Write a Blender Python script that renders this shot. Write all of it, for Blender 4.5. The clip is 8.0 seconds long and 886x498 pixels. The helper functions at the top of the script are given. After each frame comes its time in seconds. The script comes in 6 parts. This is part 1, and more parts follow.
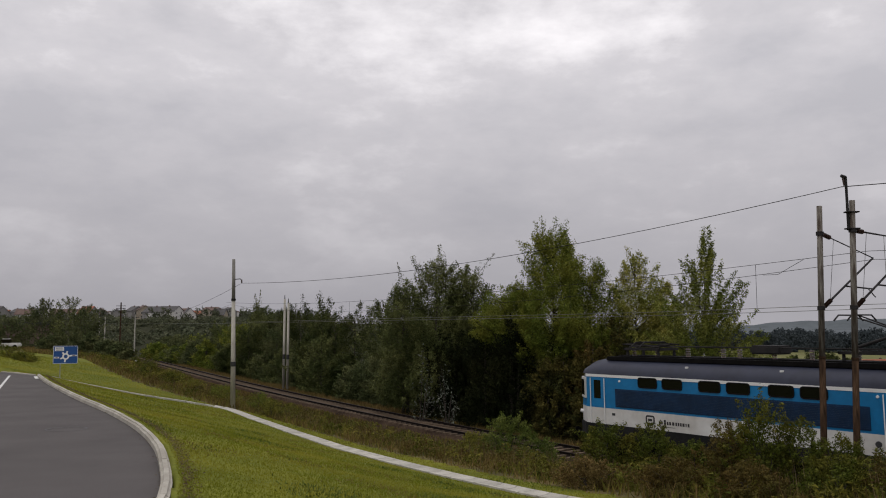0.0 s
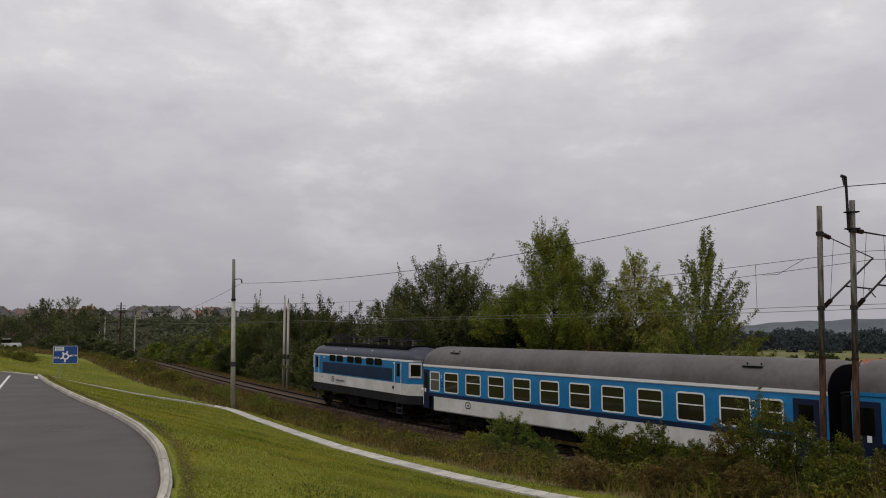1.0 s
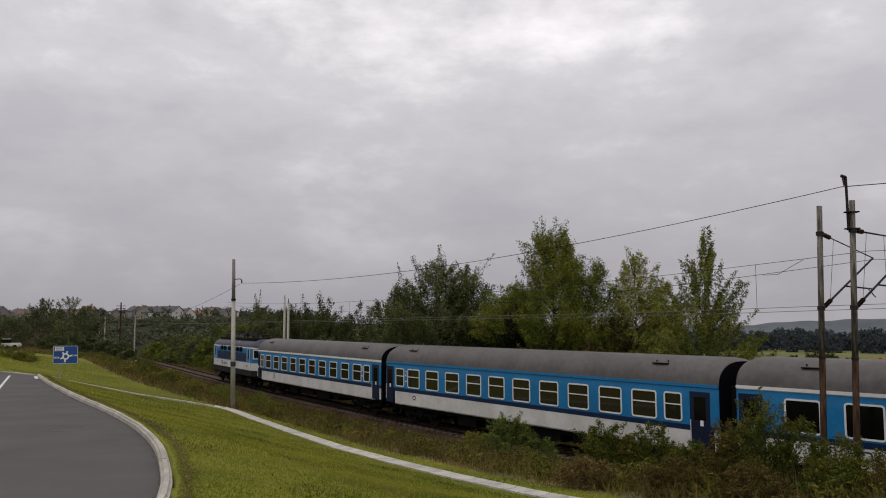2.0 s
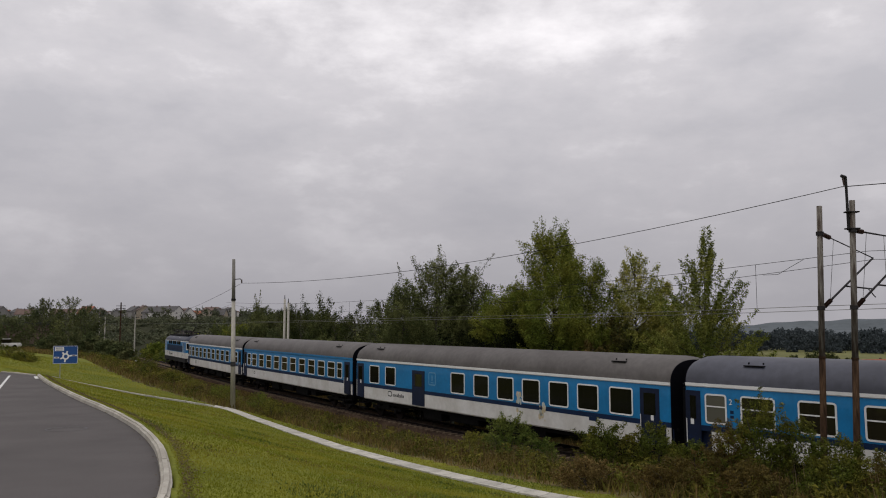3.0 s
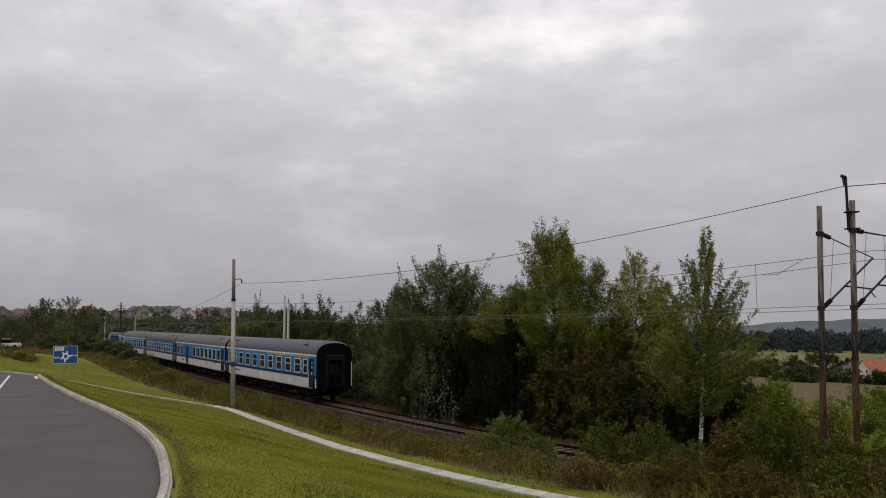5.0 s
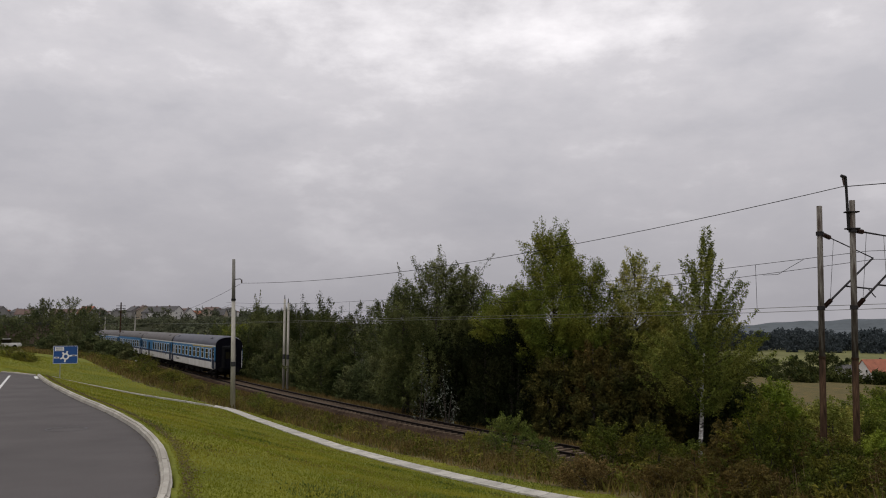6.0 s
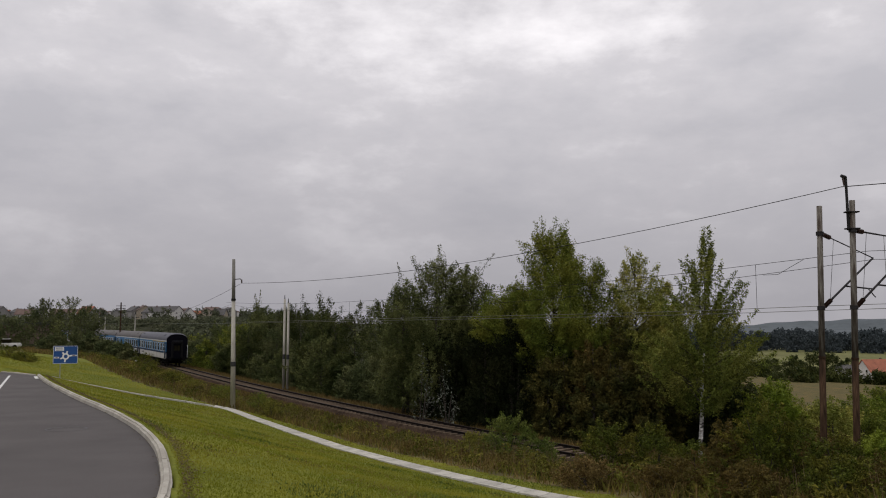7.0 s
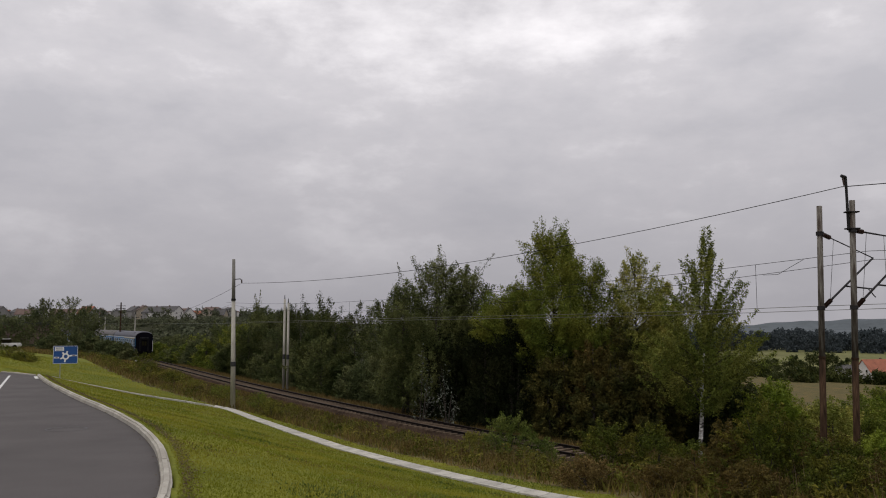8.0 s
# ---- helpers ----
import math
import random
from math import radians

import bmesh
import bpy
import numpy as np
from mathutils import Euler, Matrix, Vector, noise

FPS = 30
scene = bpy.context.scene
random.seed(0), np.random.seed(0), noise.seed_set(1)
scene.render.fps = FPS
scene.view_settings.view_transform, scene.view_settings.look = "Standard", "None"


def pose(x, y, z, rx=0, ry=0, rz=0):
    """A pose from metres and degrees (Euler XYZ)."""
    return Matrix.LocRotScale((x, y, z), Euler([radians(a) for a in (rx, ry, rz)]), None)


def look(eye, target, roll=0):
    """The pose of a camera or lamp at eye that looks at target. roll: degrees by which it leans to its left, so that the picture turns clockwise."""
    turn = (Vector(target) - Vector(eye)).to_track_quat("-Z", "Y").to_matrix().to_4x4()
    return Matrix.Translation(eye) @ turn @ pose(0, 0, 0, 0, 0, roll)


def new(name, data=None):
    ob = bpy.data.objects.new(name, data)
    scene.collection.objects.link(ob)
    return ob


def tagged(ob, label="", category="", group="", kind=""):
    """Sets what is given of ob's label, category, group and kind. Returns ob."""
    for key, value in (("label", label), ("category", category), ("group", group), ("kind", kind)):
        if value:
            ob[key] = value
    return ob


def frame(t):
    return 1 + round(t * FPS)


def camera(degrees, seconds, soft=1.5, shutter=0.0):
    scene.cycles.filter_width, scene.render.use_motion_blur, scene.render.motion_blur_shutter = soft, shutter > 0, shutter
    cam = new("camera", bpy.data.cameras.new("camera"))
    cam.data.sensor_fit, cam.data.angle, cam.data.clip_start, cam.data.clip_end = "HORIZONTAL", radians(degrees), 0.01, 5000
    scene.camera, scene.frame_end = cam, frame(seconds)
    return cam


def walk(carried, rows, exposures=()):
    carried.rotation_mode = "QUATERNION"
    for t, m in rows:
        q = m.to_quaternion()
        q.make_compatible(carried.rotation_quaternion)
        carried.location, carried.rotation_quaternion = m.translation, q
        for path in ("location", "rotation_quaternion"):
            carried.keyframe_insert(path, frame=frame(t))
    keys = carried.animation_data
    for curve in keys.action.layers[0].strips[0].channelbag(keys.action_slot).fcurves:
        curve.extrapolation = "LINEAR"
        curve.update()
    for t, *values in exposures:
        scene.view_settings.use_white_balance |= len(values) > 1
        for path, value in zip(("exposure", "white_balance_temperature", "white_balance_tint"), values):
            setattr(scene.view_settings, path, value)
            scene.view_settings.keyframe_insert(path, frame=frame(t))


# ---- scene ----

# -- camera: stands still on the lawn bank above the line
cam = camera(58.02, 8.0, soft=1.05)
EYE = (0.0, 0.0, 5.845)
CAM_POSE = pose(EYE[0], EYE[1], EYE[2], 95.22, 0.1, 0)
walk(cam, [(0.0, CAM_POSE), (8.0, CAM_POSE)])

# -- overcast daylight
scene.view_settings.exposure = 0.0
world = bpy.data.worlds.new("overcast")
scene.world = world
world.use_nodes = True


def build_world():
    nt = world.node_tree
    nt.nodes.clear()
    N = nt.nodes.new
    L = nt.links.new
    out, bg = N("ShaderNodeOutputWorld"), N("ShaderNodeBackground")
    sky = N("ShaderNodeTexSky")
    sky.sky_type = "NISHITA"
    sky.sun_disc = False
    sky.sun_elevation, sky.sun_rotation = radians(67), radians(208)
    sky.air_density, sky.dust_density = 1.0, 3.0
    tc, mp = N("ShaderNodeTexCoord"), N("ShaderNodeMapping")
    mp.inputs["Scale"].default_value = (1.0, 1.0, 2.2)
    mp.inputs["Location"].default_value = (0.9, 0.3, 0.55)
    L(tc.outputs["Generated"], mp.inputs["Vector"])
    big, fine = N("ShaderNodeTexNoise"), N("ShaderNodeTexNoise")
    big.inputs["Scale"].default_value, big.inputs["Detail"].default_value, big.inputs["Roughness"].default_value = 3.0, 5, 0.5
    big.inputs["Distortion"].default_value = 0.05
    fine.inputs["Scale"].default_value, fine.inputs["Detail"].default_value, fine.inputs["Roughness"].default_value = 8.0, 8, 0.6
    L(mp.outputs[0], big.inputs["Vector"])
    L(mp.outputs[0], fine.inputs["Vector"])
    mixn = N("ShaderNodeMath")
    mixn.operation = "MULTIPLY_ADD"
    L(fine.outputs["Fac"], mixn.inputs[0])
    mixn.inputs[1].default_value = 0.42
    half = N("ShaderNodeMath")
    half.operation = "MULTIPLY"
    half.inputs[1].default_value = 0.58
    L(big.outputs["Fac"], half.inputs[0])
    L(half.outputs[0], mixn.inputs[2])
    ramp = N("ShaderNodeValToRGB")
    e = ramp.color_ramp.elements
    e[0].position, e[0].color = 0.36, (0.56, 0.548, 0.585, 1)
    e[1].position, e[1].color = 0.66, (1.02, 0.985, 1.01, 1)
    m = e.new(0.50)
    m.color = (0.68, 0.657, 0.688, 1)
    L(mixn.outputs[0], ramp.inputs["Fac"])
    # a clearer, flatter band of haze low down
    sep = N("ShaderNodeSeparateXYZ")
    L(tc.outputs["Generated"], sep.inputs[0])
    low = N("ShaderNodeMapRange")
    low.inputs["From Min"].default_value, low.inputs["From Max"].default_value = 0.02, 0.30
    low.inputs["To Min"].default_value, low.inputs["To Max"].default_value = 0.88, 0.0
    L(sep.outputs["Z"], low.inputs["Value"])
    haze = N("ShaderNodeMixRGB")
    haze.inputs["Color2"].default_value = (0.335, 0.325, 0.355, 1)
    L(low.outputs[0], haze.inputs["Fac"])
    L(ramp.outputs["Color"], haze.inputs["Color1"])
    # thin share of the sky above the clouds
    mix = N("ShaderNodeMixRGB")
    mix.inputs["Fac"].default_value = 0.985
    sc = N("ShaderNodeMixRGB")
    sc.blend_type = "MULTIPLY"
    sc.inputs["Fac"].default_value = 1.0
    sc.inputs["Color2"].default_value = (0.1, 0.1, 0.1, 1)
    L(sky.outputs[0], sc.inputs["Color1"])
    L(sc.outputs[0], mix.inputs["Color1"])
    L(haze.outputs[0], mix.inputs["Color2"])
    L(mix.outputs[0], bg.inputs["Color"])
    bg.inputs["Strength"].default_value = 1.0
    L(bg.outputs[0], out.inputs["Surface"])


build_world()
sun = new("sun", bpy.data.lights.new("sun", "SUN"))
sun.data.energy, sun.data.angle, sun.data.color = 0.9, radians(25), (1.0, 0.97, 0.92)
sun.matrix_world = look((0, 0, 60), (8, 15, 20))


# -- materials
def mat(name, base, rough=0.6, metal=0.0, vary=0.25, scale=3.0, fine=40.0, bump=0.0, tint=None, per_object=0.0,
        per_island=0.0, spec=0.5, streak=1.0, whole=False):
    """A surface with broad stains and fine grain; tint is the colour of the stains, streak under 1 draws them out upright, whole runs them on from piece to piece."""
    m = bpy.data.materials.new(name)
    m.use_nodes = True
    nt = m.node_tree
    b = nt.nodes["Principled BSDF"]
    N, L = nt.nodes.new, nt.links.new
    b.inputs["Roughness"].default_value, b.inputs["Metallic"].default_value = rough, metal
    b.inputs["Specular IOR Level"].default_value = spec
    tc = N("ShaderNodeTexCoord")
    n1, n2 = N("ShaderNodeTexNoise"), N("ShaderNodeTexNoise")
    n1.inputs["Scale"].default_value, n1.inputs["Detail"].default_value = scale, 5
    n2.inputs["Scale"].default_value, n2.inputs["Detail"].default_value = fine, 3
    mp = N("ShaderNodeMapping")
    mp.inputs["Scale"].default_value = (1.0, 1.0, streak)
    L(N("ShaderNodeNewGeometry").outputs["Position"] if whole else tc.outputs["Object"], mp.inputs["Vector"])
    for n in (n1, n2):
        L(mp.outputs[0], n.inputs["Vector"])
    dark = tint or tuple(c * (1 - vary) for c in base)
    lite = tuple(min(1, c * (1 + vary * 0.6)) for c in base)
    r = N("ShaderNodeValToRGB")
    r.color_ramp.elements[0].position, r.color_ramp.elements[1].position = 0.36, 0.66
    r.color_ramp.elements[0].color, r.color_ramp.elements[1].color = (*dark, 1), (*lite, 1)
    L(n1.outputs["Fac"], r.inputs["Fac"])
    g = N("ShaderNodeHueSaturation")
    L(r.outputs["Color"], g.inputs["Color"])
    v = N("ShaderNodeMapRange")
    v.inputs["To Min"].default_value, v.inputs["To Max"].default_value = 1 - vary * 0.7, 1 + vary * 0.7
    v.inputs["From Min"].default_value, v.inputs["From Max"].default_value = 0.3, 0.7
    L(n2.outputs["Fac"], v.inputs["Value"])
    last = v.outputs[0]
    for amount, node, out in ((per_object, "ShaderNodeObjectInfo", "Random"), (per_island, "ShaderNodeNewGeometry", "Random Per Island")):
        if amount:
            o, k, mu = N(node), N("ShaderNodeMapRange"), N("ShaderNodeMath")
            k.inputs["To Min"].default_value, k.inputs["To Max"].default_value = 1 - amount, 1 + amount
            mu.operation = "MULTIPLY"
            L(o.outputs[out], k.inputs["Value"])
            L(k.outputs[0], mu.inputs[0])
            L(last, mu.inputs[1])
            last = mu.outputs[0]
    L(last, g.inputs["Value"])
    L(g.outputs["Color"], b.inputs["Base Color"])
    if bump:
        bp = N("ShaderNodeBump")
        bp.inputs["Strength"].default_value, bp.inputs["Distance"].default_value = bump, 0.02
        L(n2.outputs["Fac"], bp.inputs["Height"])
        L(bp.outputs[0], b.inputs["Normal"])
    return m


def leaf_mat(name, base, other, scale=0.5, spread=0.45):
    """Leaves: two hues by patches through the crown, each leaf a little its own, some light passing through."""
    m = bpy.data.materials.new(name)
    m.use_nodes = True
    nt = m.node_tree
    N, L = nt.nodes.new, nt.links.new
    b = nt.nodes["Principled BSDF"]
    b.inputs["Roughness"].default_value = 0.62
    b.inputs["Specular IOR Level"].default_value = 0.05
    tc, n1, r = N("ShaderNodeTexCoord"), N("ShaderNodeTexNoise"), N("ShaderNodeValToRGB")
    n1.inputs["Scale"].default_value, n1.inputs["Detail"].default_value = scale, 3
    L(tc.outputs["Object"], n1.inputs["Vector"])
    r.color_ramp.elements[0].position, r.color_ramp.elements[1].position = 0.4, 0.64
    r.color_ramp.elements[0].color, r.color_ramp.elements[1].color = (*base, 1), (*other, 1)
    L(n1.outputs["Fac"], r.inputs["Fac"])
    geo, k, h = N("ShaderNodeNewGeometry"), N("ShaderNodeMapRange"), N("ShaderNodeHueSaturation")
    k.inputs["To Min"].default_value, k.inputs["To Max"].default_value = 1 - spread, 1 + spread
    L(geo.outputs["Random Per Island"], k.inputs["Value"])
    L(k.outputs[0], h.inputs["Value"])
    L(r.outputs["Color"], h.inputs["Color"])
    L(h.outputs["Color"], b.inputs["Base Color"])
    tr, mx = N("ShaderNodeBsdfTranslucent"), N("ShaderNodeMixShader")
    L(h.outputs["Color"], tr.inputs["Color"])
    mx.inputs["Fac"].default_value = 0.26
    out = nt.nodes["Material Output"]
    L(b.outputs[0], mx.inputs[1])
    L(tr.outputs[0], mx.inputs[2])
    L(mx.outputs[0], out.inputs["Surface"])
    return m


def glass_mat(name, tintc, rough=0.05, spec=0.5):
    m = bpy.data.materials.new(name)
    m.use_nodes = True
    b = m.node_tree.nodes["Principled BSDF"]
    b.inputs["Base Color"].default_value = (*tintc, 1)
    b.inputs["Roughness"].default_value = rough
    b.inputs["Specular IOR Level"].default_value = spec
    return m


M = {}
M["asphalt"] = mat("asphalt", (0.097, 0.088, 0.086), 0.9, vary=0.13, scale=0.6, fine=60, bump=0.4, spec=0.15)
M["tar"] = mat("tar", (0.075, 0.073, 0.078), 0.7, vary=0.2, fine=60)
M["road_paint"] = mat("road_paint", (0.62, 0.62, 0.6), 0.7, vary=0.15, fine=50)
M["kerb"] = mat("kerb", (0.425, 0.40, 0.35), 0.9, vary=0.14, scale=1.5, fine=30, bump=0.4, tint=(0.335, 0.31, 0.265), per_object=0.05, spec=0.15, whole=True)
M["gutter"] = mat("gutter", (0.44, 0.42, 0.37), 0.9, vary=0.2, scale=1.6, fine=40, bump=0.2, per_object=0.10, spec=0.15, whole=True)
M["lawn"] = mat("lawn", (0.150, 0.154, 0.022), 0.9, vary=0.30, scale=0.35, fine=9, bump=0.4, tint=(0.115, 0.132, 0.022), spec=0.06)
M["weeds"] = mat("weeds", (0.118, 0.088, 0.036), 0.95, vary=0.4, scale=0.6, fine=11, bump=0.6, tint=(0.085, 0.080, 0.036), spec=0.05)
M["field"] = mat("field", (0.165, 0.165, 0.070), 0.95, vary=0.25, scale=0.015, fine=0.3, spec=0.05)
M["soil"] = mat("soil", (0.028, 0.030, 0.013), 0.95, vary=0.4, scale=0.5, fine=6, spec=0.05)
M["ballast"] = mat("ballast", (0.052, 0.035, 0.024), 0.95, vary=0.45, scale=0.8, fine=16, bump=0.8, tint=(0.030, 0.020, 0.014), spec=0.03)
M["sleeper"] = mat("sleeper", (0.145, 0.108, 0.078), 0.9, vary=0.3, fine=30, bump=0.2, per_object=0.18, spec=0.05)
M["rail"] = mat("rail", (0.012, 0.008, 0.007), 0.8, 0.0, vary=0.3, fine=25, spec=0.1)
M["rail_top"] = mat("rail_top", (0.06, 0.048, 0.042), 0.5, 0.6, vary=0.1)
M["concrete_pole"] = mat("concrete_pole", (0.37, 0.35, 0.30), 0.85, vary=0.2, scale=5.0, fine=35, bump=0.2, streak=0.2)
M["concrete_grey"] = mat("concrete_grey", (0.20, 0.19, 0.17), 0.85, vary=0.25, scale=5.0, fine=35, bump=0.2, streak=0.2)
M["band_black"] = mat("band_black", (0.02, 0.02, 0.022), 0.6)
M["mast_grey"] = mat("mast_grey", (0.190, 0.178, 0.158), 0.85, 0.0, vary=0.4, scale=11, fine=40, tint=(0.065, 0.050, 0.040), bump=0.2, spec=0.08, streak=0.12)
M["mast_rust"] = mat("mast_rust", (0.058, 0.035, 0.021), 0.9, 0.0, vary=0.4, scale=11, fine=40, bump=0.3, tint=(0.020, 0.012, 0.008), spec=0.06, streak=0.12)
M["steel_dark"] = mat("steel_dark", (0.024, 0.022, 0.022), 0.7, 0.1, vary=0.3, spec=0.2)
M["wire"] = mat("wire", (0.16, 0.16, 0.13), 0.6, 0.2)
M["wire_dark"] = mat("wire_dark", (0.030, 0.028, 0.026), 0.7, 0.0, spec=0.1)
M["insulator"] = mat("insulator", (0.05, 0.03, 0.025), 0.25)
M["blue"] = mat("blue", (0.005, 0.155, 0.365), 0.38, vary=0.12, scale=0.7, fine=6, spec=0.4)
M["pale_blue"] = mat("pale_blue", (0.12, 0.30, 0.48), 0.5, vary=0.15)
M["blue_dark"] = mat("blue_dark", (0.003, 0.016, 0.055), 0.45, vary=0.15, scale=0.8, fine=6, spec=0.25)
M["navy"] = mat("navy", (0.004, 0.010, 0.034), 0.5, vary=0.2, scale=1.0, fine=8, spec=0.25)
M["white"] = mat("white", (0.60, 0.595, 0.58), 0.45, vary=0.08, scale=0.9, fine=5, tint=(0.50, 0.485, 0.455), spec=0.4)
M["white_frame"] = mat("white_frame", (0.70, 0.70, 0.69), 0.4, vary=0.06)
M["yellow"] = mat("yellow", (0.50, 0.36, 0.03), 0.5, vary=0.12)
M["roof_grey"] = mat("roof_grey", (0.088, 0.080, 0.076), 0.62, vary=0.2, scale=0.5, fine=4, tint=(0.07, 0.062, 0.058))
M["roof_blue"] = mat("roof_blue", (0.055, 0.058, 0.077), 0.55, vary=0.18, scale=0.5, fine=4)
M["roof_navy"] = mat("roof_navy", (0.020, 0.024, 0.045), 0.5, vary=0.18, scale=0.5, fine=4)
M["underframe"] = mat("underframe", (0.006, 0.0055, 0.0055), 0.9, vary=0.4, spec=0.1)
M["skirt_grey"] = mat("skirt_grey", (0.013, 0.013, 0.014), 0.75, vary=0.4, scale=1.2, fine=12, spec=0.2)
M["under_grey"] = mat("under_grey", (0.030, 0.030, 0.032), 0.7, vary=0.3)
M["end_dark"] = mat("end_dark", (0.004, 0.004, 0.007), 0.85, vary=0.2, spec=0.06)
M["rubber"] = mat("rubber", (0.009, 0.009, 0.010), 0.85, spec=0.1)
M["coach_glass"] = glass_mat("coach_glass", (0.018, 0.016, 0.009))
M["frosted"] = glass_mat("frosted", (0.085, 0.082, 0.062), 0.35)
M["sign_blue"] = mat("sign_blue", (0.005, 0.06, 0.23), 0.4, vary=0.05)
M["sign_white"] = mat("sign_white", (0.72, 0.72, 0.72), 0.45, vary=0.04)
M["galv"] = mat("galv", (0.33, 0.34, 0.35), 0.5, 0.6, vary=0.12)
M["bark"] = mat("bark", (0.055, 0.045, 0.036), 0.95, vary=0.4, scale=3, fine=25, bump=0.5)
M["birch_bark"] = mat("birch_bark", (0.80, 0.78, 0.74), 0.8, vary=0.2, scale=3.2, fine=14, tint=(0.03, 0.026, 0.022), streak=2.6)
# Near-black green: the shade under the tall row is put into this colour.
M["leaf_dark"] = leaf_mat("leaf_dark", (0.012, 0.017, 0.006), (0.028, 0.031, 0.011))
M["leaf_mid"] = leaf_mat("leaf_mid", (0.105, 0.136, 0.022), (0.205, 0.210, 0.038))
M["leaf_light"] = leaf_mat("leaf_light", (0.195, 0.215, 0.046), (0.320, 0.290, 0.070))
M["leaf_willow"] = leaf_mat("leaf_willow", (0.066, 0.082, 0.028), (0.155, 0.165, 0.060))
M["leaf_birch"] = leaf_mat("leaf_birch", (0.118, 0.146, 0.028), (0.200, 0.202, 0.046), 0.5, 0.6)
# Lightened for the trees by the far bend, some haze included in the colour.
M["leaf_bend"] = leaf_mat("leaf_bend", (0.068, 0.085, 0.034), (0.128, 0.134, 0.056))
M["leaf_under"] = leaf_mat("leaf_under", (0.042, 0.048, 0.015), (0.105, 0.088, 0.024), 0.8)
M["leaf_elder"] = leaf_mat("leaf_elder", (0.078, 0.108, 0.022), (0.150, 0.172, 0.040), 1.2)
M["leaf_fresh"] = leaf_mat("leaf_fresh", (0.135, 0.185, 0.022), (0.215, 0.245, 0.032))
M["leaf_row"] = leaf_mat("leaf_row", (0.032, 0.044, 0.013), (0.072, 0.078, 0.023))
M["leaf_bank"] = leaf_mat("leaf_bank", (0.066, 0.082, 0.013), (0.140, 0.124, 0.022), 0.9, 0.62)
M["leaf_silver"] = leaf_mat("leaf_silver", (0.13, 0.15, 0.12), (0.20, 0.21, 0.17))
M["leaf_rust"] = leaf_mat("leaf_rust", (0.105, 0.072, 0.022), (0.080, 0.076, 0.020))
# Village hillside leaves, paled and greyed to carry the haze.
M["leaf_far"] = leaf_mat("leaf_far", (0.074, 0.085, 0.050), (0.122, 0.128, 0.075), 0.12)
# Blue-grey leaves: the valley's distance haze is mixed into the colour.
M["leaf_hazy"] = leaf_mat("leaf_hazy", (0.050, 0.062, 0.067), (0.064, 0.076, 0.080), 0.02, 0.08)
M["dry_grass"] = leaf_mat("dry_grass", (0.175, 0.120, 0.046), (0.130, 0.100, 0.034), 0.4)
M["green_weed"] = leaf_mat("green_weed", (0.128, 0.132, 0.024), (0.205, 0.178, 0.036), 0.5)
M["lawn_blade"] = leaf_mat("lawn_blade", (0.162, 0.180, 0.016), (0.270, 0.250, 0.032), 0.40, 0.16)
M["graffiti_sand"] = mat("graffiti_sand", (0.48, 0.40, 0.26), 0.5, vary=0.2)
M["graffiti_grey"] = mat("graffiti_grey", (0.40, 0.44, 0.42), 0.5, vary=0.2)
M["dead_stalk"] = leaf_mat("dead_stalk", (0.12, 0.075, 0.045), (0.20, 0.15, 0.085), 0.8)
M["litter"] = leaf_mat("litter", (0.075, 0.048, 0.024), (0.12, 0.085, 0.040), 2.0)
M["louvre_navy"] = mat("louvre_navy", (0.006, 0.028, 0.075), 0.5, vary=0.2, scale=0.8, fine=6, spec=0.3)
M["roof_slate"] = mat("roof_slate", (0.085, 0.080, 0.080), 0.85, vary=0.2, scale=0.4, fine=3)
M["black_glass"] = glass_mat("black_glass", (0.004, 0.004, 0.004), 0.12, 0.22)
M["plaster_beige"] = mat("plaster_beige", (0.34, 0.29, 0.22), 0.85, vary=0.15)
M["plaster_grey"] = mat("plaster_grey", (0.24, 0.23, 0.22), 0.85, vary=0.15)
M["plaster"] = mat("plaster", (0.62, 0.60, 0.57), 0.85, vary=0.1)
M["roof_red"] = mat("roof_red", (0.300, 0.105, 0.060), 0.8, vary=0.2, scale=0.4, fine=3)
M["roof_brown"] = mat("roof_brown", (0.13, 0.085, 0.07), 0.8, vary=0.2, scale=0.4, fine=3)
# Aerial haze is painted into this pale blue-grey.
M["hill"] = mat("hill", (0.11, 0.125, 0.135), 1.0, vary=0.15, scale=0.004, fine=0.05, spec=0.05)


# -- mesh helpers
def part(name, bm, material, parent=None, label="", smooth=False):
    me = bpy.data.meshes.new(name)
    bm.to_mesh(me)
    bm.free()
    if smooth:
        me.shade_smooth()
    for x in (material if isinstance(material, (list, tuple)) else [material]):
        me.materials.append(M[x])
    ob = new(name, me)
    if parent is not None:
        ob.parent = parent
    if label:
        ob["label"] = label
    return ob


def empty(name, m=None):
    ob = new(name)
    ob.empty_display_size = 0.2
    if m is not None:
        ob.matrix_world = m
    return ob


def box(bm, x0, x1, y0, y1, z0, z1, bevel=0.0):
    r = bmesh.ops.create_cube(bm, size=1.0)
    vs = r["verts"]
    for v in vs:
        v.co = Vector(((x0 + x1) / 2 + v.co.x * (x1 - x0), (y0 + y1) / 2 + v.co.y * (y1 - y0), (z0 + z1) / 2 + v.co.z * (z1 - z0)))
    if bevel:
        es = list({e for v in vs for e in v.link_edges})
        bmesh.ops.bevel(bm, geom=es, offset=bevel, segments=2, affect="EDGES", clamp_overlap=True)
    return vs


def boxed(*a, **k):
    bm = bmesh.new()
    box(bm, *a, **k)
    return bm


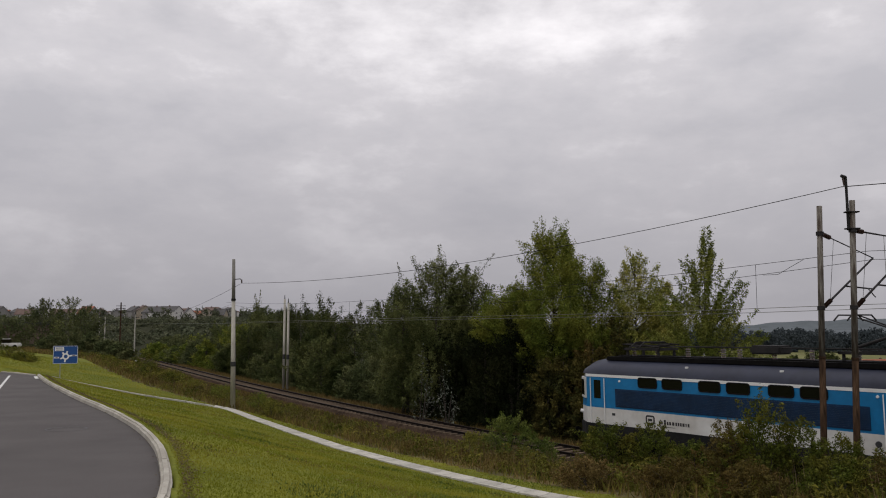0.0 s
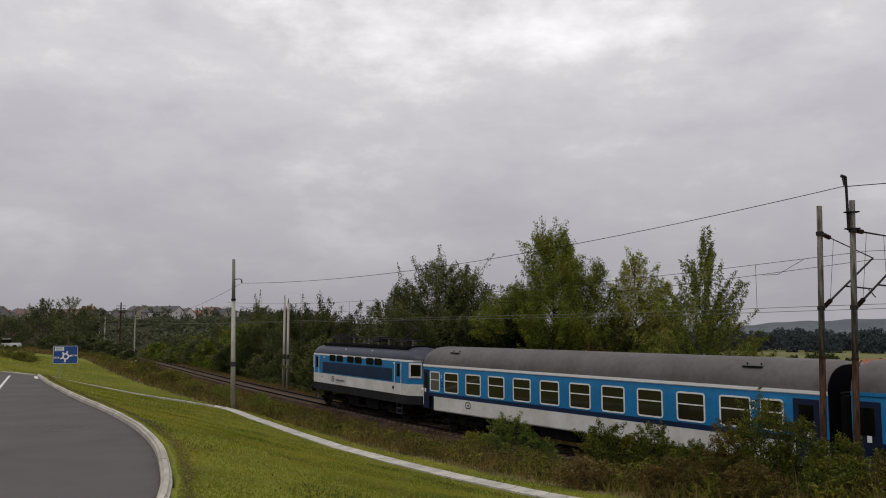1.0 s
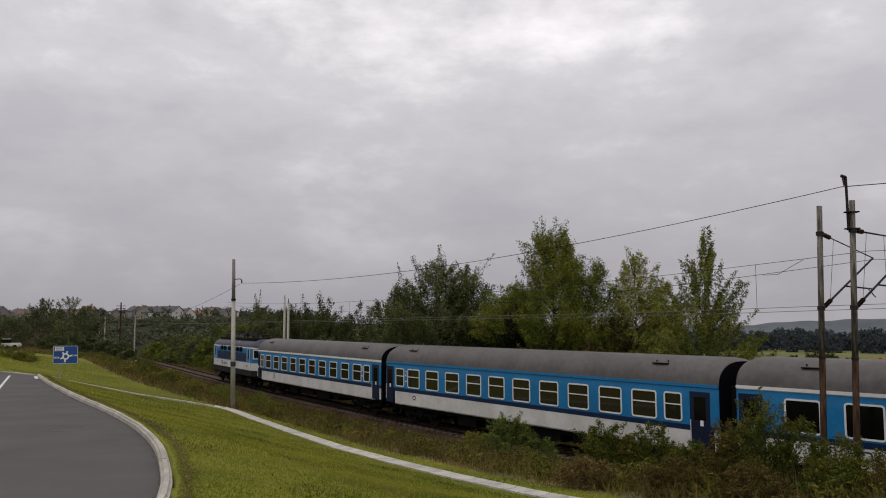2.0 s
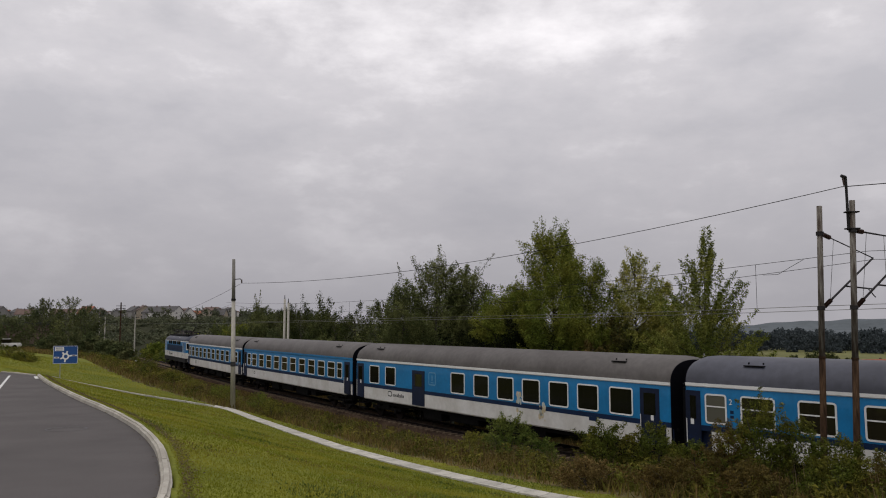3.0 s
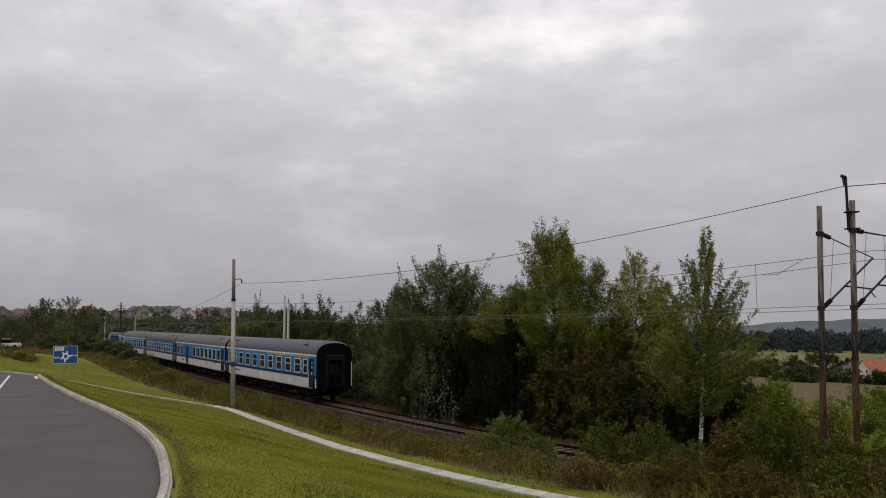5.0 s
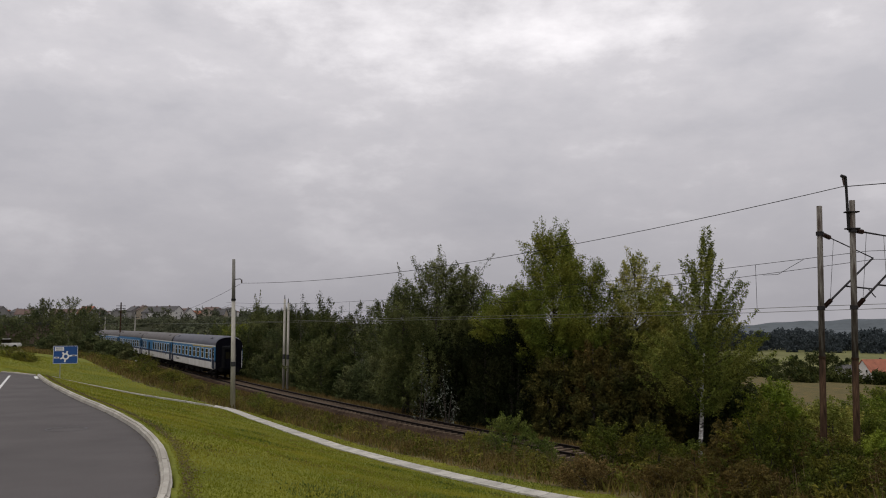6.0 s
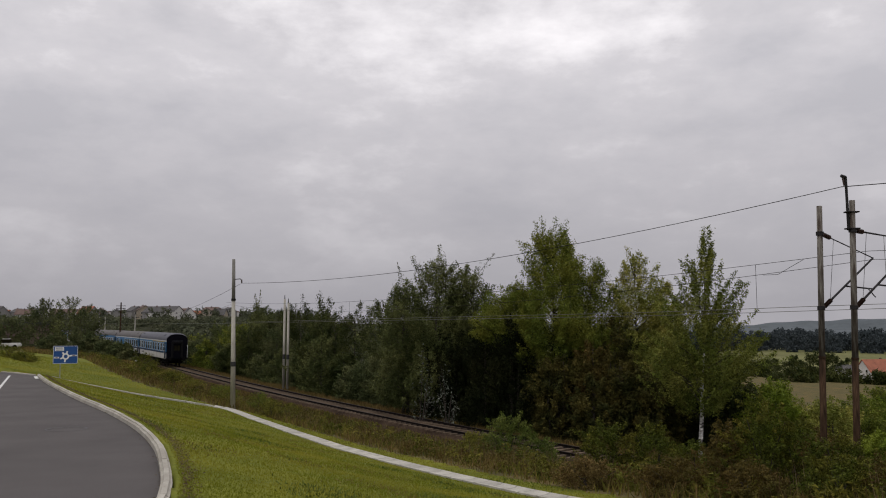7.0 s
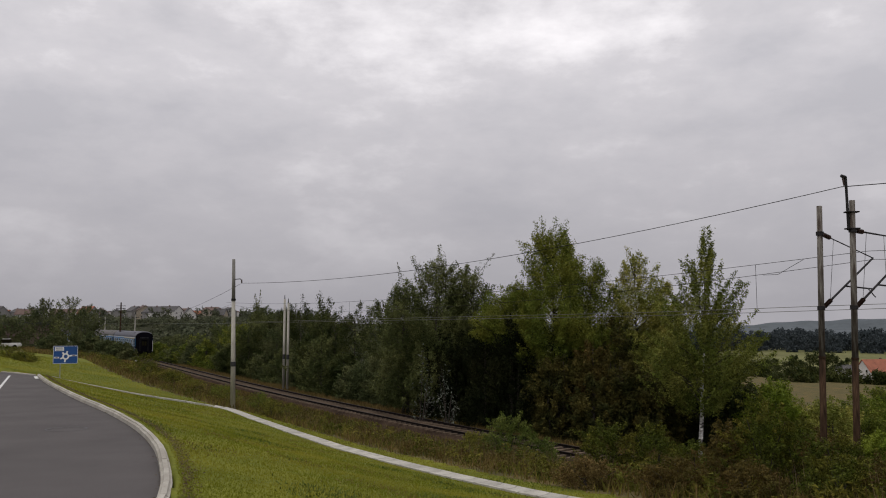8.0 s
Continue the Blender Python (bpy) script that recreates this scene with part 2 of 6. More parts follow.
def tube(bm, pts, r0, r1=None, sides=8, cap=True):
    """A tapering round bar along points."""
    r1 = r0 if r1 is None else r1
    pts = [Vector(p) for p in pts]
    rings = []
    for i, p in enumerate(pts):
        d = (pts[min(i + 1, len(pts) - 1)] - pts[max(i - 1, 0)]).normalized()
        a = d.orthogonal().normalized() if abs(d.z) > 0.9 else d.cross(Vector((0, 0, 1))).normalized()
        b = d.cross(a)
        r = r0 + (r1 - r0) * i / max(1, len(pts) - 1)
        rings.append([bm.verts.new(p + (a * math.cos(t) + b * math.sin(t)) * r) for t in (2 * math.pi * k / sides for k in range(sides))])
    for q, w in zip(rings, rings[1:]):
        for k in range(sides):
            bm.faces.new((q[k], q[(k + 1) % sides], w[(k + 1) % sides], w[k]))
    if cap:
        bm.faces.new(rings[0][::-1])
        bm.faces.new(rings[-1])
    return bm


def tubed(pts, r0, r1=None, sides=8):
    return tube(bmesh.new(), pts, r0, r1, sides)


def mesh_ob(name, verts, faces, material, parent=None, smooth=False):
    """An object straight from number arrays; faces all have the same count of corners."""
    me = bpy.data.meshes.new(name)
    verts, faces = np.asarray(verts, dtype=np.float32), np.asarray(faces, dtype=np.int32)
    n, k = faces.shape
    me.vertices.add(len(verts))
    me.vertices.foreach_set("co", verts.ravel())
    me.loops.add(n * k)
    me.loops.foreach_set("vertex_index", faces.ravel())
    me.polygons.add(n)
    me.polygons.foreach_set("loop_start", np.arange(n, dtype=np.int32) * k)
    me.update(calc_edges=True)
    me.validate()
    if smooth:
        me.shade_smooth()
    for x in (material if isinstance(material, (list, tuple)) else [material]):
        me.materials.append(M[x])
    ob = new(name, me)
    if parent is not None:
        ob.parent = parent
    return ob


# -- the line of the track: place and heading at s metres, positive away to the town
S_LO, S_HI = -16.0, 185.0
X0, Y0, TH0, K0, K1, GRADE = 12.9938, 27.6524, 2.20703, -0.0029955, 3.2483e-5, -0.00111


def heading(s):
    c = min(max(s, S_LO), S_HI)
    th = TH0 + K0 * c + 0.5 * K1 * c * c
    if s > S_HI:
        th += (K0 + K1 * S_HI) * 0.25 * (s - S_HI)
    return th


_ss = np.arange(-190.0, 420.01, 0.5)
_th = np.array([heading(s) for s in _ss])
_mid = (_th[1:] + _th[:-1]) / 2
_tx = np.concatenate([[0], np.cumsum(np.cos(_mid) * 0.5)])
_ty = np.concatenate([[0], np.cumsum(np.sin(_mid) * 0.5)])
_i0 = int(round(190 / 0.5))
_tx += X0 - _tx[_i0]
_ty += Y0 - _ty[_i0]


def rail_z(s):
    """The height of the rails: a slight fall towards the town."""
    t = min(max((9.0 - s) / 15.0, 0.0), 1.0)
    return GRADE * s + 0.13 * t * t * (3 - 2 * t)


def track(s, off=0.0, z=0.0):
    """The point s metres along the line, off metres to its left (the lawn's side)."""
    x, y, th = np.interp(s, _ss, _tx), np.interp(s, _ss, _ty), np.interp(s, _ss, _th)
    return Vector((x - off * math.sin(th), y + off * math.cos(th), z + rail_z(s)))


def track_near(x, y):
    """For arrays: the signed distance to the line (positive on the lawn's side) and s."""
    x, y = np.asarray(x, float), np.asarray(y, float)
    best = np.full(x.shape, 1e18)
    bi = np.zeros(x.shape, int)
    for i in range(0, len(_ss), 4):
        d = (x - _tx[i]) ** 2 + (y - _ty[i]) ** 2
        w = d < best
        best[w], bi[w] = d[w], i
    u = -(x - _tx[bi]) * np.sin(_th[bi]) + (y - _ty[bi]) * np.cos(_th[bi])
    return np.sign(u) * np.sqrt(best), _ss[bi]


# -- lie of the land
KERB = [(-2.6, 5.0), (-2.95, 8.0), (-3.26, 9.68), (-3.64, 10.98), (-4.27, 12.71), (-5.08, 14.73), (-6.21, 17.09), (-7.45, 19.36), (-9.21, 22.34),
        (-11.48, 25.92), (-14.17, 30.33), (-17.79, 36.42), (-21.14, 42.35)]
ROAD_EDGE = KERB + [(-22.6, 44.3), (-26.4, 48.0), (-36, 50.0), (-60, 48), (-60, -40), (-2.6, -40)]
GUTTER = [(-21.44, 44.0, 2.84), (-21.1, 44.6, 2.66), (-17.53, 47.0, 1.60), (-15.37, 48.5, 1.06), (-13.12, 49.0, 0.58), (-9.77, 42.0, 0.81),
          (-6.52, 35.5, 0.98), (-3.83, 30.0, 1.18), (-1.51, 26.0, 1.32), (0.25, 23.0, 1.46), (1.67, 20.8, 1.57), (2.41, 19.8, 1.60), (5.2, 16.6, 1.75)]
LAND = [(-30, 60, 3.0), (-38, 70, 3.45), (-60, 90, 3.2), (-27, 62, 2.3), (-33, 80, 2.0), (-45, 110, 1.5), (-60, 140, 1.2), (2, 3, 3.9), (8, -5, 3.6), (1, 12, 3.0), (6, 10, 2.7), (9.75, 18, 1.9),
        (14, 12, 2.0), (30, -6, 0.6), (8.3, 21, 1.5), (2.2, 30, 0.8), (-13.5, 52, 0.35), (-20, -60, 4), (-120, 30, 4), (60, -60, 1)]


def road_z(x, y):
    return 3.83 - 0.0186 * np.clip(y, -30, 90)


def _spline(points):
    p = np.array(points, float)
    n = len(p)

    def kern(r2):
        return np.where(r2 > 0, r2 * np.log(np.maximum(r2, 1e-12)), 0)
    k = kern(((p[:, None, :2] - p[None, :, :2]) ** 2).sum(-1)) + np.eye(n) * 4.0
    q = np.c_[np.ones(n), p[:, :2]]
    a = np.block([[k, q], [q.T, np.zeros((3, 3))]])
    w = np.linalg.solve(a, np.r_[p[:, 2], 0, 0, 0])

    def f(x, y):
        out = w[n] + w[n + 1] * x + w[n + 2] * y
        for i in range(n):
            out = out + w[i] * kern((x - p[i, 0]) ** 2 + (y - p[i, 1]) ** 2)
        return out
    return f


_land = _spline([(x, y, float(road_z(x, y)) + 0.1) for x, y in KERB] + GUTTER + LAND)


def inside(x, y, poly):
    c = np.zeros(np.shape(x), bool)
    for (x0, y0), (x1, y1) in zip(poly, poly[1:] + poly[:1]):
        hit = ((y0 > y) != (y1 > y)) & (x < (x1 - x0) * (y - y0) / ((y1 - y0) or 1e-9) + x0)
        c ^= hit
    return c


def step(a, b, t):
    t = np.clip((t - a) / (b - a), 0, 1)
    return t * t * (3 - 2 * t)


def ground_z(x, y):
    """The height of the ground for arrays of places."""
    x, y = np.asarray(x, float), np.asarray(y, float)
    u, s = track_near(x, y)
    bed = -0.62 + GRADE * s
    r = np.hypot(x, y)
    near = np.clip(_land(x, y), -3, 5)
    near = near + (2.0 - near) * step(100, 180, r)
    # beyond the line: flat verge, then falling to the valley on the east, rising to the town on the north-west
    az = np.degrees(np.arctan2(x, y))
    east = step(-12, 8, az)
    hill = step(150, 620, r) * (1 - step(900, 1300, r)) * (1 - east) * 9.5
    far = bed - 0.25 - east * (step(8, 60, -u) * 5 + step(60, 400, -u) * 16) + hill
    far = far + east * step(800, 2600, r) * 8
    near = near + hill
    z = np.where(u > 0, bed + (near - bed) * step(2.6, 8.5, u), bed + (far - bed) * step(2.8, 5.0, -u))
    return z


def build_ground():
    az = np.radians(np.concatenate([np.arange(-180, -34, 4.0), np.arange(-34, 34, 0.3), np.arange(34, 180, 4.0)]))
    rad = np.concatenate([np.arange(0.0, 7.0, 0.35), np.geomspace(7, 4600, 230)])
    R, A = np.meshgrid(rad, az, indexing="ij")
    x, y = R * np.sin(A), R * np.cos(A)
    z = ground_z(x, y)
    road = inside(x, y, ROAD_EDGE)
    z = np.where(road, road_z(x, y) - 0.12, z)
    n, k = x.shape
    idx = np.arange(n * k).reshape(n, k)
    nx = np.roll(idx, -1, axis=1)
    faces = np.stack([idx[:-1], idx[1:], nx[1:], nx[:-1]], -1).reshape(-1, 4)[:, ::-1]
    v = np.c_[x.ravel(), y.ravel(), z.ravel()]
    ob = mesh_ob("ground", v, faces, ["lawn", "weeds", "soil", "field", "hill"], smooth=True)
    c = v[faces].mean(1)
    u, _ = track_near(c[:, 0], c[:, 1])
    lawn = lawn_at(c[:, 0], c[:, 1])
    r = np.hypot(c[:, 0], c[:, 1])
    # ground past 1100 m takes the haze-tinted colour of the hills
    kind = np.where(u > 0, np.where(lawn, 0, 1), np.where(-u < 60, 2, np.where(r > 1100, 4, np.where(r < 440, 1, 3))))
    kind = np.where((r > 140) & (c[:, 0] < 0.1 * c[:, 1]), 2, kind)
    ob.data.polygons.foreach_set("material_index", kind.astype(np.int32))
    tagged(ob, "mown lawn, weedy bank and valley fields", "ground", kind="structure")


def lawn_at(x, y):
    """True where the grass is mown: from the kerb to about two metres past the gutter."""
    g = GUTTER
    poly = [(-60, 78), (-35, 78), (-30, 69), (-26.2, 63), (-21.8, 57.8), (-17.6, 54.3), (-14.6, 51.9)] + [(gx + 1.7, gy + 1.5) for gx, gy, _ in g[4:]] + [(9, 10), (9, -40), (-90, -40), (-90, 78)]
    return inside(x, y, poly)


build_ground()


def strip(name, line, left, right, z_of, thick, material, parent=None):
    """A slab that follows a line of plan points between two offsets."""
    pts = [Vector((p[0], p[1])) for p in line]
    bm = bmesh.new()
    rows = []
    for i, p in enumerate(pts):
        d = (pts[min(i + 1, len(pts) - 1)] - pts[max(i - 1, 0)]).normalized()
        nrm = Vector((-d.y, d.x))
        a, b = p + nrm * left, p + nrm * right
        za, zb = z_of(a.x, a.y), z_of(b.x, b.y)
        rows.append([bm.verts.new((a.x, a.y, za)), bm.verts.new((b.x, b.y, zb)), bm.verts.new((b.x, b.y, zb - thick)), bm.verts.new((a.x, a.y, za - thick))])
    for p, q in zip(rows, rows[1:]):
        for k in range(4):
            bm.faces.new((p[k], p[(k + 1) % 4], q[(k + 1) % 4], q[k]))
    bm.faces.new(rows[0])
    bm.faces.new(rows[-1][::-1])
    bmesh.ops.recalc_face_normals(bm, faces=bm.faces)
    return part(name, bm, material, parent)


def resample(line, length):
    """Points at even steps along a smooth curve through the given plan points."""
    p = [Vector(q) for q in line]
    fine = []
    for i in range(len(p) - 1):
        a, b, c, d = p[max(i - 1, 0)], p[i], p[i + 1], p[min(i + 2, len(p) - 1)]
        for k in range(12):
            t = k / 12
            fine.append(0.5 * ((2 * b) + (c - a) * t + (2 * a - 5 * b + 4 * c - d) * t * t + (3 * b - a - 3 * c + d) * t ** 3))
    fine.append(p[-1])
    acc = [0.0]
    for a, b in zip(fine, fine[1:]):
        acc.append(acc[-1] + (b - a).length)
    n = max(1, round(acc[-1] / length))
    at = np.linspace(0, acc[-1], n + 1)
    arr = np.array([tuple(q) for q in fine])
    return [Vector([float(np.interp(s, acc, arr[:, k])) for k in range(arr.shape[1])]) for s in at]


def build_road():
    bm = bmesh.new()
    pts = [(v.x, v.y) for v in resample(KERB, 0.5)] + ROAD_EDGE[len(KERB):]
    vs = [bm.verts.new((x, y, float(road_z(x, y)))) for x, y in pts]
    f = bm.faces.new(vs)
    r = bmesh.ops.extrude_face_region(bm, geom=[f])
    for v in r["geom"]:
        if isinstance(v, bmesh.types.BMVert):
            v.co.z -= 0.1
    bmesh.ops.triangulate(bm, faces=bm.faces[:])
    bmesh.ops.recalc_face_normals(bm, faces=bm.faces)
    tagged(part("road", bm, "asphalt"), "worn grey asphalt road", "road", kind="structure")
    # one kerb stone after another along the lawn
    kerb = tagged(empty("kerb"), "pale concrete kerb stones along the road", "kerb", kind="structure")
    line = resample(KERB, 1.0)
    rng = np.random.default_rng(3)
    for a, b in zip(line, line[1:]):
        d = (b - a).normalized()
        nrm = Vector((d.y, -d.x))
        bm = bmesh.new()
        L = (b - a).length - 0.005
        vs = box(bm, 0, L, 0.0, 0.15, -0.25, 0.13, bevel=0.0)
        es = [e for e in bm.edges if all(v.co.z > 0 for v in e.verts) and abs(e.verts[0].co.x - e.verts[1].co.x) > 0.1]
        bmesh.ops.bevel(bm, geom=es, offset=0.04, segments=3, affect="EDGES")
        ob = part("kerb_stone", bm, "kerb", kerb)
        rz = float(road_z(a.x, a.y))
        grade = (float(road_z(b.x, b.y)) - rz) / (b - a).length
        ob.matrix_world = Matrix.Translation((a.x, a.y, rz + rng.normal(0, 0.004))) @ Matrix.Rotation(math.atan2(d.y, d.x) + rng.normal(0, 0.002), 4, "Z") @ Matrix.Rotation(-math.atan(grade), 4, "Y")
    # flat kerb round the far mouth of the road
    z = lambda x, y: float(road_z(x, y)) + 0.05
    tagged(strip("far_kerb", [(-22.0, 43.6), (-22.9, 44.6), (-26.4, 48.2), (-36, 50.2), (-50, 49.2)], 0.0, 0.18, z, 0.2, "kerb"), "pale kerb at the road's far mouth", "kerb", kind="structure")
    # paint: centre line towards the junction, short white edge mark
    zp = lambda x, y: float(road_z(x, y)) + 0.004
    tagged(strip("road_marking", [(-12.0, 20.5), (-17.2, 31.2), (-23.2, 43.2)], -0.05, 0.05, zp, 0.003, "road_paint"), "worn white painted centre line", "road marking", kind="structure")
    tagged(strip("edge_marking", [(-19.9, 40.1), (-21.2, 42.5)], 0.17, 0.32, zp, 0.003, "road_paint"), "white painted edge mark", "road marking", kind="structure")
    bm = bmesh.new()
    ring = []
    for rr in (0.395, 0.43):
        ring.append([bm.verts.new((-8.35 + rr * math.cos(2 * math.pi * k / 40), 18.0 + rr * math.sin(2 * math.pi * k / 40), float(road_z(0, 18.0 + rr * math.sin(2 * math.pi * k / 40))) + 0.004)) for k in range(40)])
    for k in range(40):
        bm.faces.new((ring[0][k], ring[0][(k + 1) % 40], ring[1][(k + 1) % 40], ring[1][k]))
    cover = tagged(part("manhole_seam", bm, "tar"), "dark tar seam round a road cover", "road patch", kind="structure")


build_road()


def build_gutter():
    g = resample([(x, y, z) for x, y, z in GUTTER], 0.6)
    thing = tagged(empty("drain_gutter"), "pale concrete drain channel across the lawn", "gutter", kind="structure")
    for a, b in zip(g, g[1:]):
        d = (b - a)
        L = d.length - 0.025
        flat = Vector((d.x, d.y, 0)).normalized()
        bm = bmesh.new()
        prof = [(-0.27, 0.02), (-0.21, 0.03), (-0.12, 0.0), (0.12, 0.0), (0.21, 0.03), (0.27, 0.02), (0.27, -0.15), (-0.27, -0.15)]
        r0 = [bm.verts.new((0, y, z)) for y, z in prof]
        r1 = [bm.verts.new((L, y, z)) for y, z in prof]
        for k in range(8):
            bm.faces.new((r0[k], r0[(k + 1) % 8], r1[(k + 1) % 8], r1[k]))
        bm.faces.new(r0)
        bm.faces.new(r1[::-1])
        bmesh.ops.recalc_face_normals(bm, faces=bm.faces)
        ob = part("channel_stone", bm, "gutter", thing)
        za = max(a.z, float(ground_z(a.x, a.y))) + 0.07
        zb = max(b.z, float(ground_z(b.x, b.y))) + 0.07
        ob.matrix_world = Matrix.Translation((a.x, a.y, za)) @ Matrix.Rotation(math.atan2(flat.y, flat.x), 4, "Z") @ Matrix.Rotation(-math.atan2(zb - za, L), 4, "Y")


build_gutter()


# -- the railway
def sweep(name, s0, s1, ds, prof, material, parent=None, closed=True):
    """A profile of (off, z) points carried along the line."""
    ss = np.arange(s0, s1 + 1e-6, ds)
    v, f, k = [], [], len(prof)
    for s in ss:
        v += [track(s, o, z) for o, z in prof]
    m = k if closed else k - 1
    for i in range(len(ss) - 1):
        for j in range(m):
            a, b = i * k + j, i * k + (j + 1) % k
            f.append((a, a + k, b + k, b))
    return mesh_ob(name, v, f, material, parent)


def build_track():
    rng = np.random.default_rng(5)
    thing = tagged(empty("railway_track"), "single railway track with rusty rails on brown ballast", "railway track", kind="structure")
    sweep("ballast_bed", -60, 300, 1.0, [(2.6, -0.75), (1.55, -0.22), (1.3, -0.19), (-1.3, -0.19), (-1.55, -0.22), (-2.6, -0.75)], "ballast", thing, False)
    for off in (0.75, -0.75):
        rail = sweep("rail", -60, 300, 1.0, [(off - 0.07, -0.17), (off - 0.07, -0.15), (off - 0.012, -0.13), (off - 0.012, -0.045), (off - 0.036, -0.035), (off - 0.036, -0.004),
                                             (off + 0.036, -0.004), (off + 0.036, -0.035), (off + 0.012, -0.045), (off + 0.012, -0.13), (off + 0.07, -0.15), (off + 0.07, -0.17)], "rail", thing)
        sweep("running_surface", -60, 300, 1.0, [(off - 0.026, -0.003), (off - 0.026, 0.0), (off + 0.026, 0.0), (off + 0.026, -0.003)], "rail_top", rail)
    # sleepers
    bm = bmesh.new()
    box(bm, -0.12, 0.12, -1.25, 1.25, -0.22, -0.125, bevel=0.015)
    first = part("sleeper", bm, "sleeper", thing)
    me = first.data
    k = 0
    for s in np.arange(-12, 168, 0.61):
        ob = first if k == 0 else new("sleeper", me)
        ob.parent = thing
        p = track(s)
        ob.matrix_world = Matrix.Translation(p) @ Matrix.Rotation(heading(s) + rng.normal(0, 0.01), 4, "Z")
        k += 1
    # loose stones on the bed
    n = 26000
    s = rng.uniform(-8, 120, n)
    off = rng.uniform(-2.3, 2.3, n)
    size = rng.uniform(0.025, 0.055, n)
    octa = np.array([(1, 0, 0), (0, 1, 0), (-1, 0, 0), (0, -1, 0), (0, 0, 1), (0, 0, -1)], float)
    of = np.array([(0, 1, 4), (1, 2, 4), (2, 3, 4), (3, 0, 4)])
    x, y, th = np.interp(s, _ss, _tx), np.interp(s, _ss, _ty), np.interp(s, _ss, _th)
    zz = np.where(np.abs(off) < 1.55, -0.19, -0.22 - (np.abs(off) - 1.55) * 0.505) + GRADE * s
    c = np.c_[x - off * np.sin(th), y + off * np.cos(th), zz]
    jit = rng.uniform(0.6, 1.3, (n, 6, 1))
    v = c[:, None] + octa[None] * jit * size[:, None, None]
    f = of[None] + (np.arange(n) * 6)[:, None, None]
    st = mesh_ob("ballast_stones", v.reshape(-1, 3), f.reshape(-1, 3), "ballast", thing)
    st["kind"] = "stuff"


build_track()


# -- the train
W = 1.41


def rounded_frame(bm, x0, x1, z0, z1, y, depth, t, r=0.12):
    """A ring with rounded corners, standing depth proud of the side at y."""
    def loop(x0, x1, z0, z1, r, yy):
        pts = []
        for cx, cz, a0 in ((x1 - r, z1 - r, 0), (x0 + r, z1 - r, 90), (x0 + r, z0 + r, 180), (x1 - r, z0 + r, 270)):
            for k in range(4):
                a = radians(a0 + 30 * k)
                pts.append(bm.verts.new((cx + r * math.cos(a), yy, cz + r * math.sin(a))))
        return pts
    sg = 1 if y > 0 else -1
    o0, o1 = loop(x0, x1, z0, z1, r, y), loop(x0, x1, z0, z1, r, y + sg * depth)
    i1 = loop(x0 + t, x1 - t, z0 + t, z1 - t, max(0.02, r - t), y + sg * depth)
    i0 = loop(x0 + t, x1 - t, z0 + t, z1 - t, max(0.02, r - t), y + sg * 0.004)
    for a, b in ((o0, o1), (o1, i1), (i1, i0)):
        n = len(a)
        for k in range(n):
            bm.faces.new((a[k], a[(k + 1) % n], b[(k + 1) % n], b[k]))
    bmesh.ops.recalc_face_normals(bm, faces=bm.faces)
    return bm


def pane_mesh(x0, x1, z0, z1, y):
    sg = 1 if y > 0 else -1
    return boxed(x0, x1, min(y, y + sg * 0.006), max(y, y + sg * 0.006), z0, z1)


def window(parent, x0, x1, z0, z1, y, bar=True, glass="coach_glass", frame_mat="white_frame", t=0.06):
    bm = rounded_frame(bmesh.new(), x0, x1, z0, z1, y, 0.022, t)
    if bar:
        zb = z0 + (z1 - z0) * 0.58
        sg = 1 if y > 0 else -1
        box(bm, x0 + t, x1 - t, min(y, y + sg * 0.02), max(y, y + sg * 0.02), zb - 0.022, zb + 0.022)
    w = part("window", bm, frame_mat, parent)
    part("pane", pane_mesh(x0 + t * 0.6, x1 - t * 0.6, z0 + t * 0.6, z1 - t * 0.6, y), glass, w)
    return w


def profile_body(x0, x1, prof, end_round=0.0):
    """A shell along x with the given (y, z) half-profile mirrored; ends closed."""
    full = [(y, z) for y, z in prof] + [(-y, z) for y, z in prof[::-1] if y > 1e-6]
    bm = bmesh.new()
    a = [bm.verts.new((x0, y, z)) for y, z in full]
    b = [bm.verts.new((x1, y, z)) for y, z in full]
    n = len(full)
    for k in range(n):
        bm.faces.new((a[k], a[(k + 1) % n], b[(k + 1) % n], b[k]))
    bm.faces.new(a[::-1])
    bm.faces.new(b)
    bmesh.ops.recalc_face_normals(bm, faces=bm.faces)
    return bm


def roof_profile(z0, z1, w=W, n=9):
    """Half profile from the cantrail to the crest."""
    pts = [(w, z0)]
    for k in range(1, n + 1):
        a = math.pi / 2 * k / n
        pts.append((w * math.cos(a) ** 0.8 if k < n else 0.0, z0 + (z1 - z0) * math.sin(a) ** 0.95))
    return pts


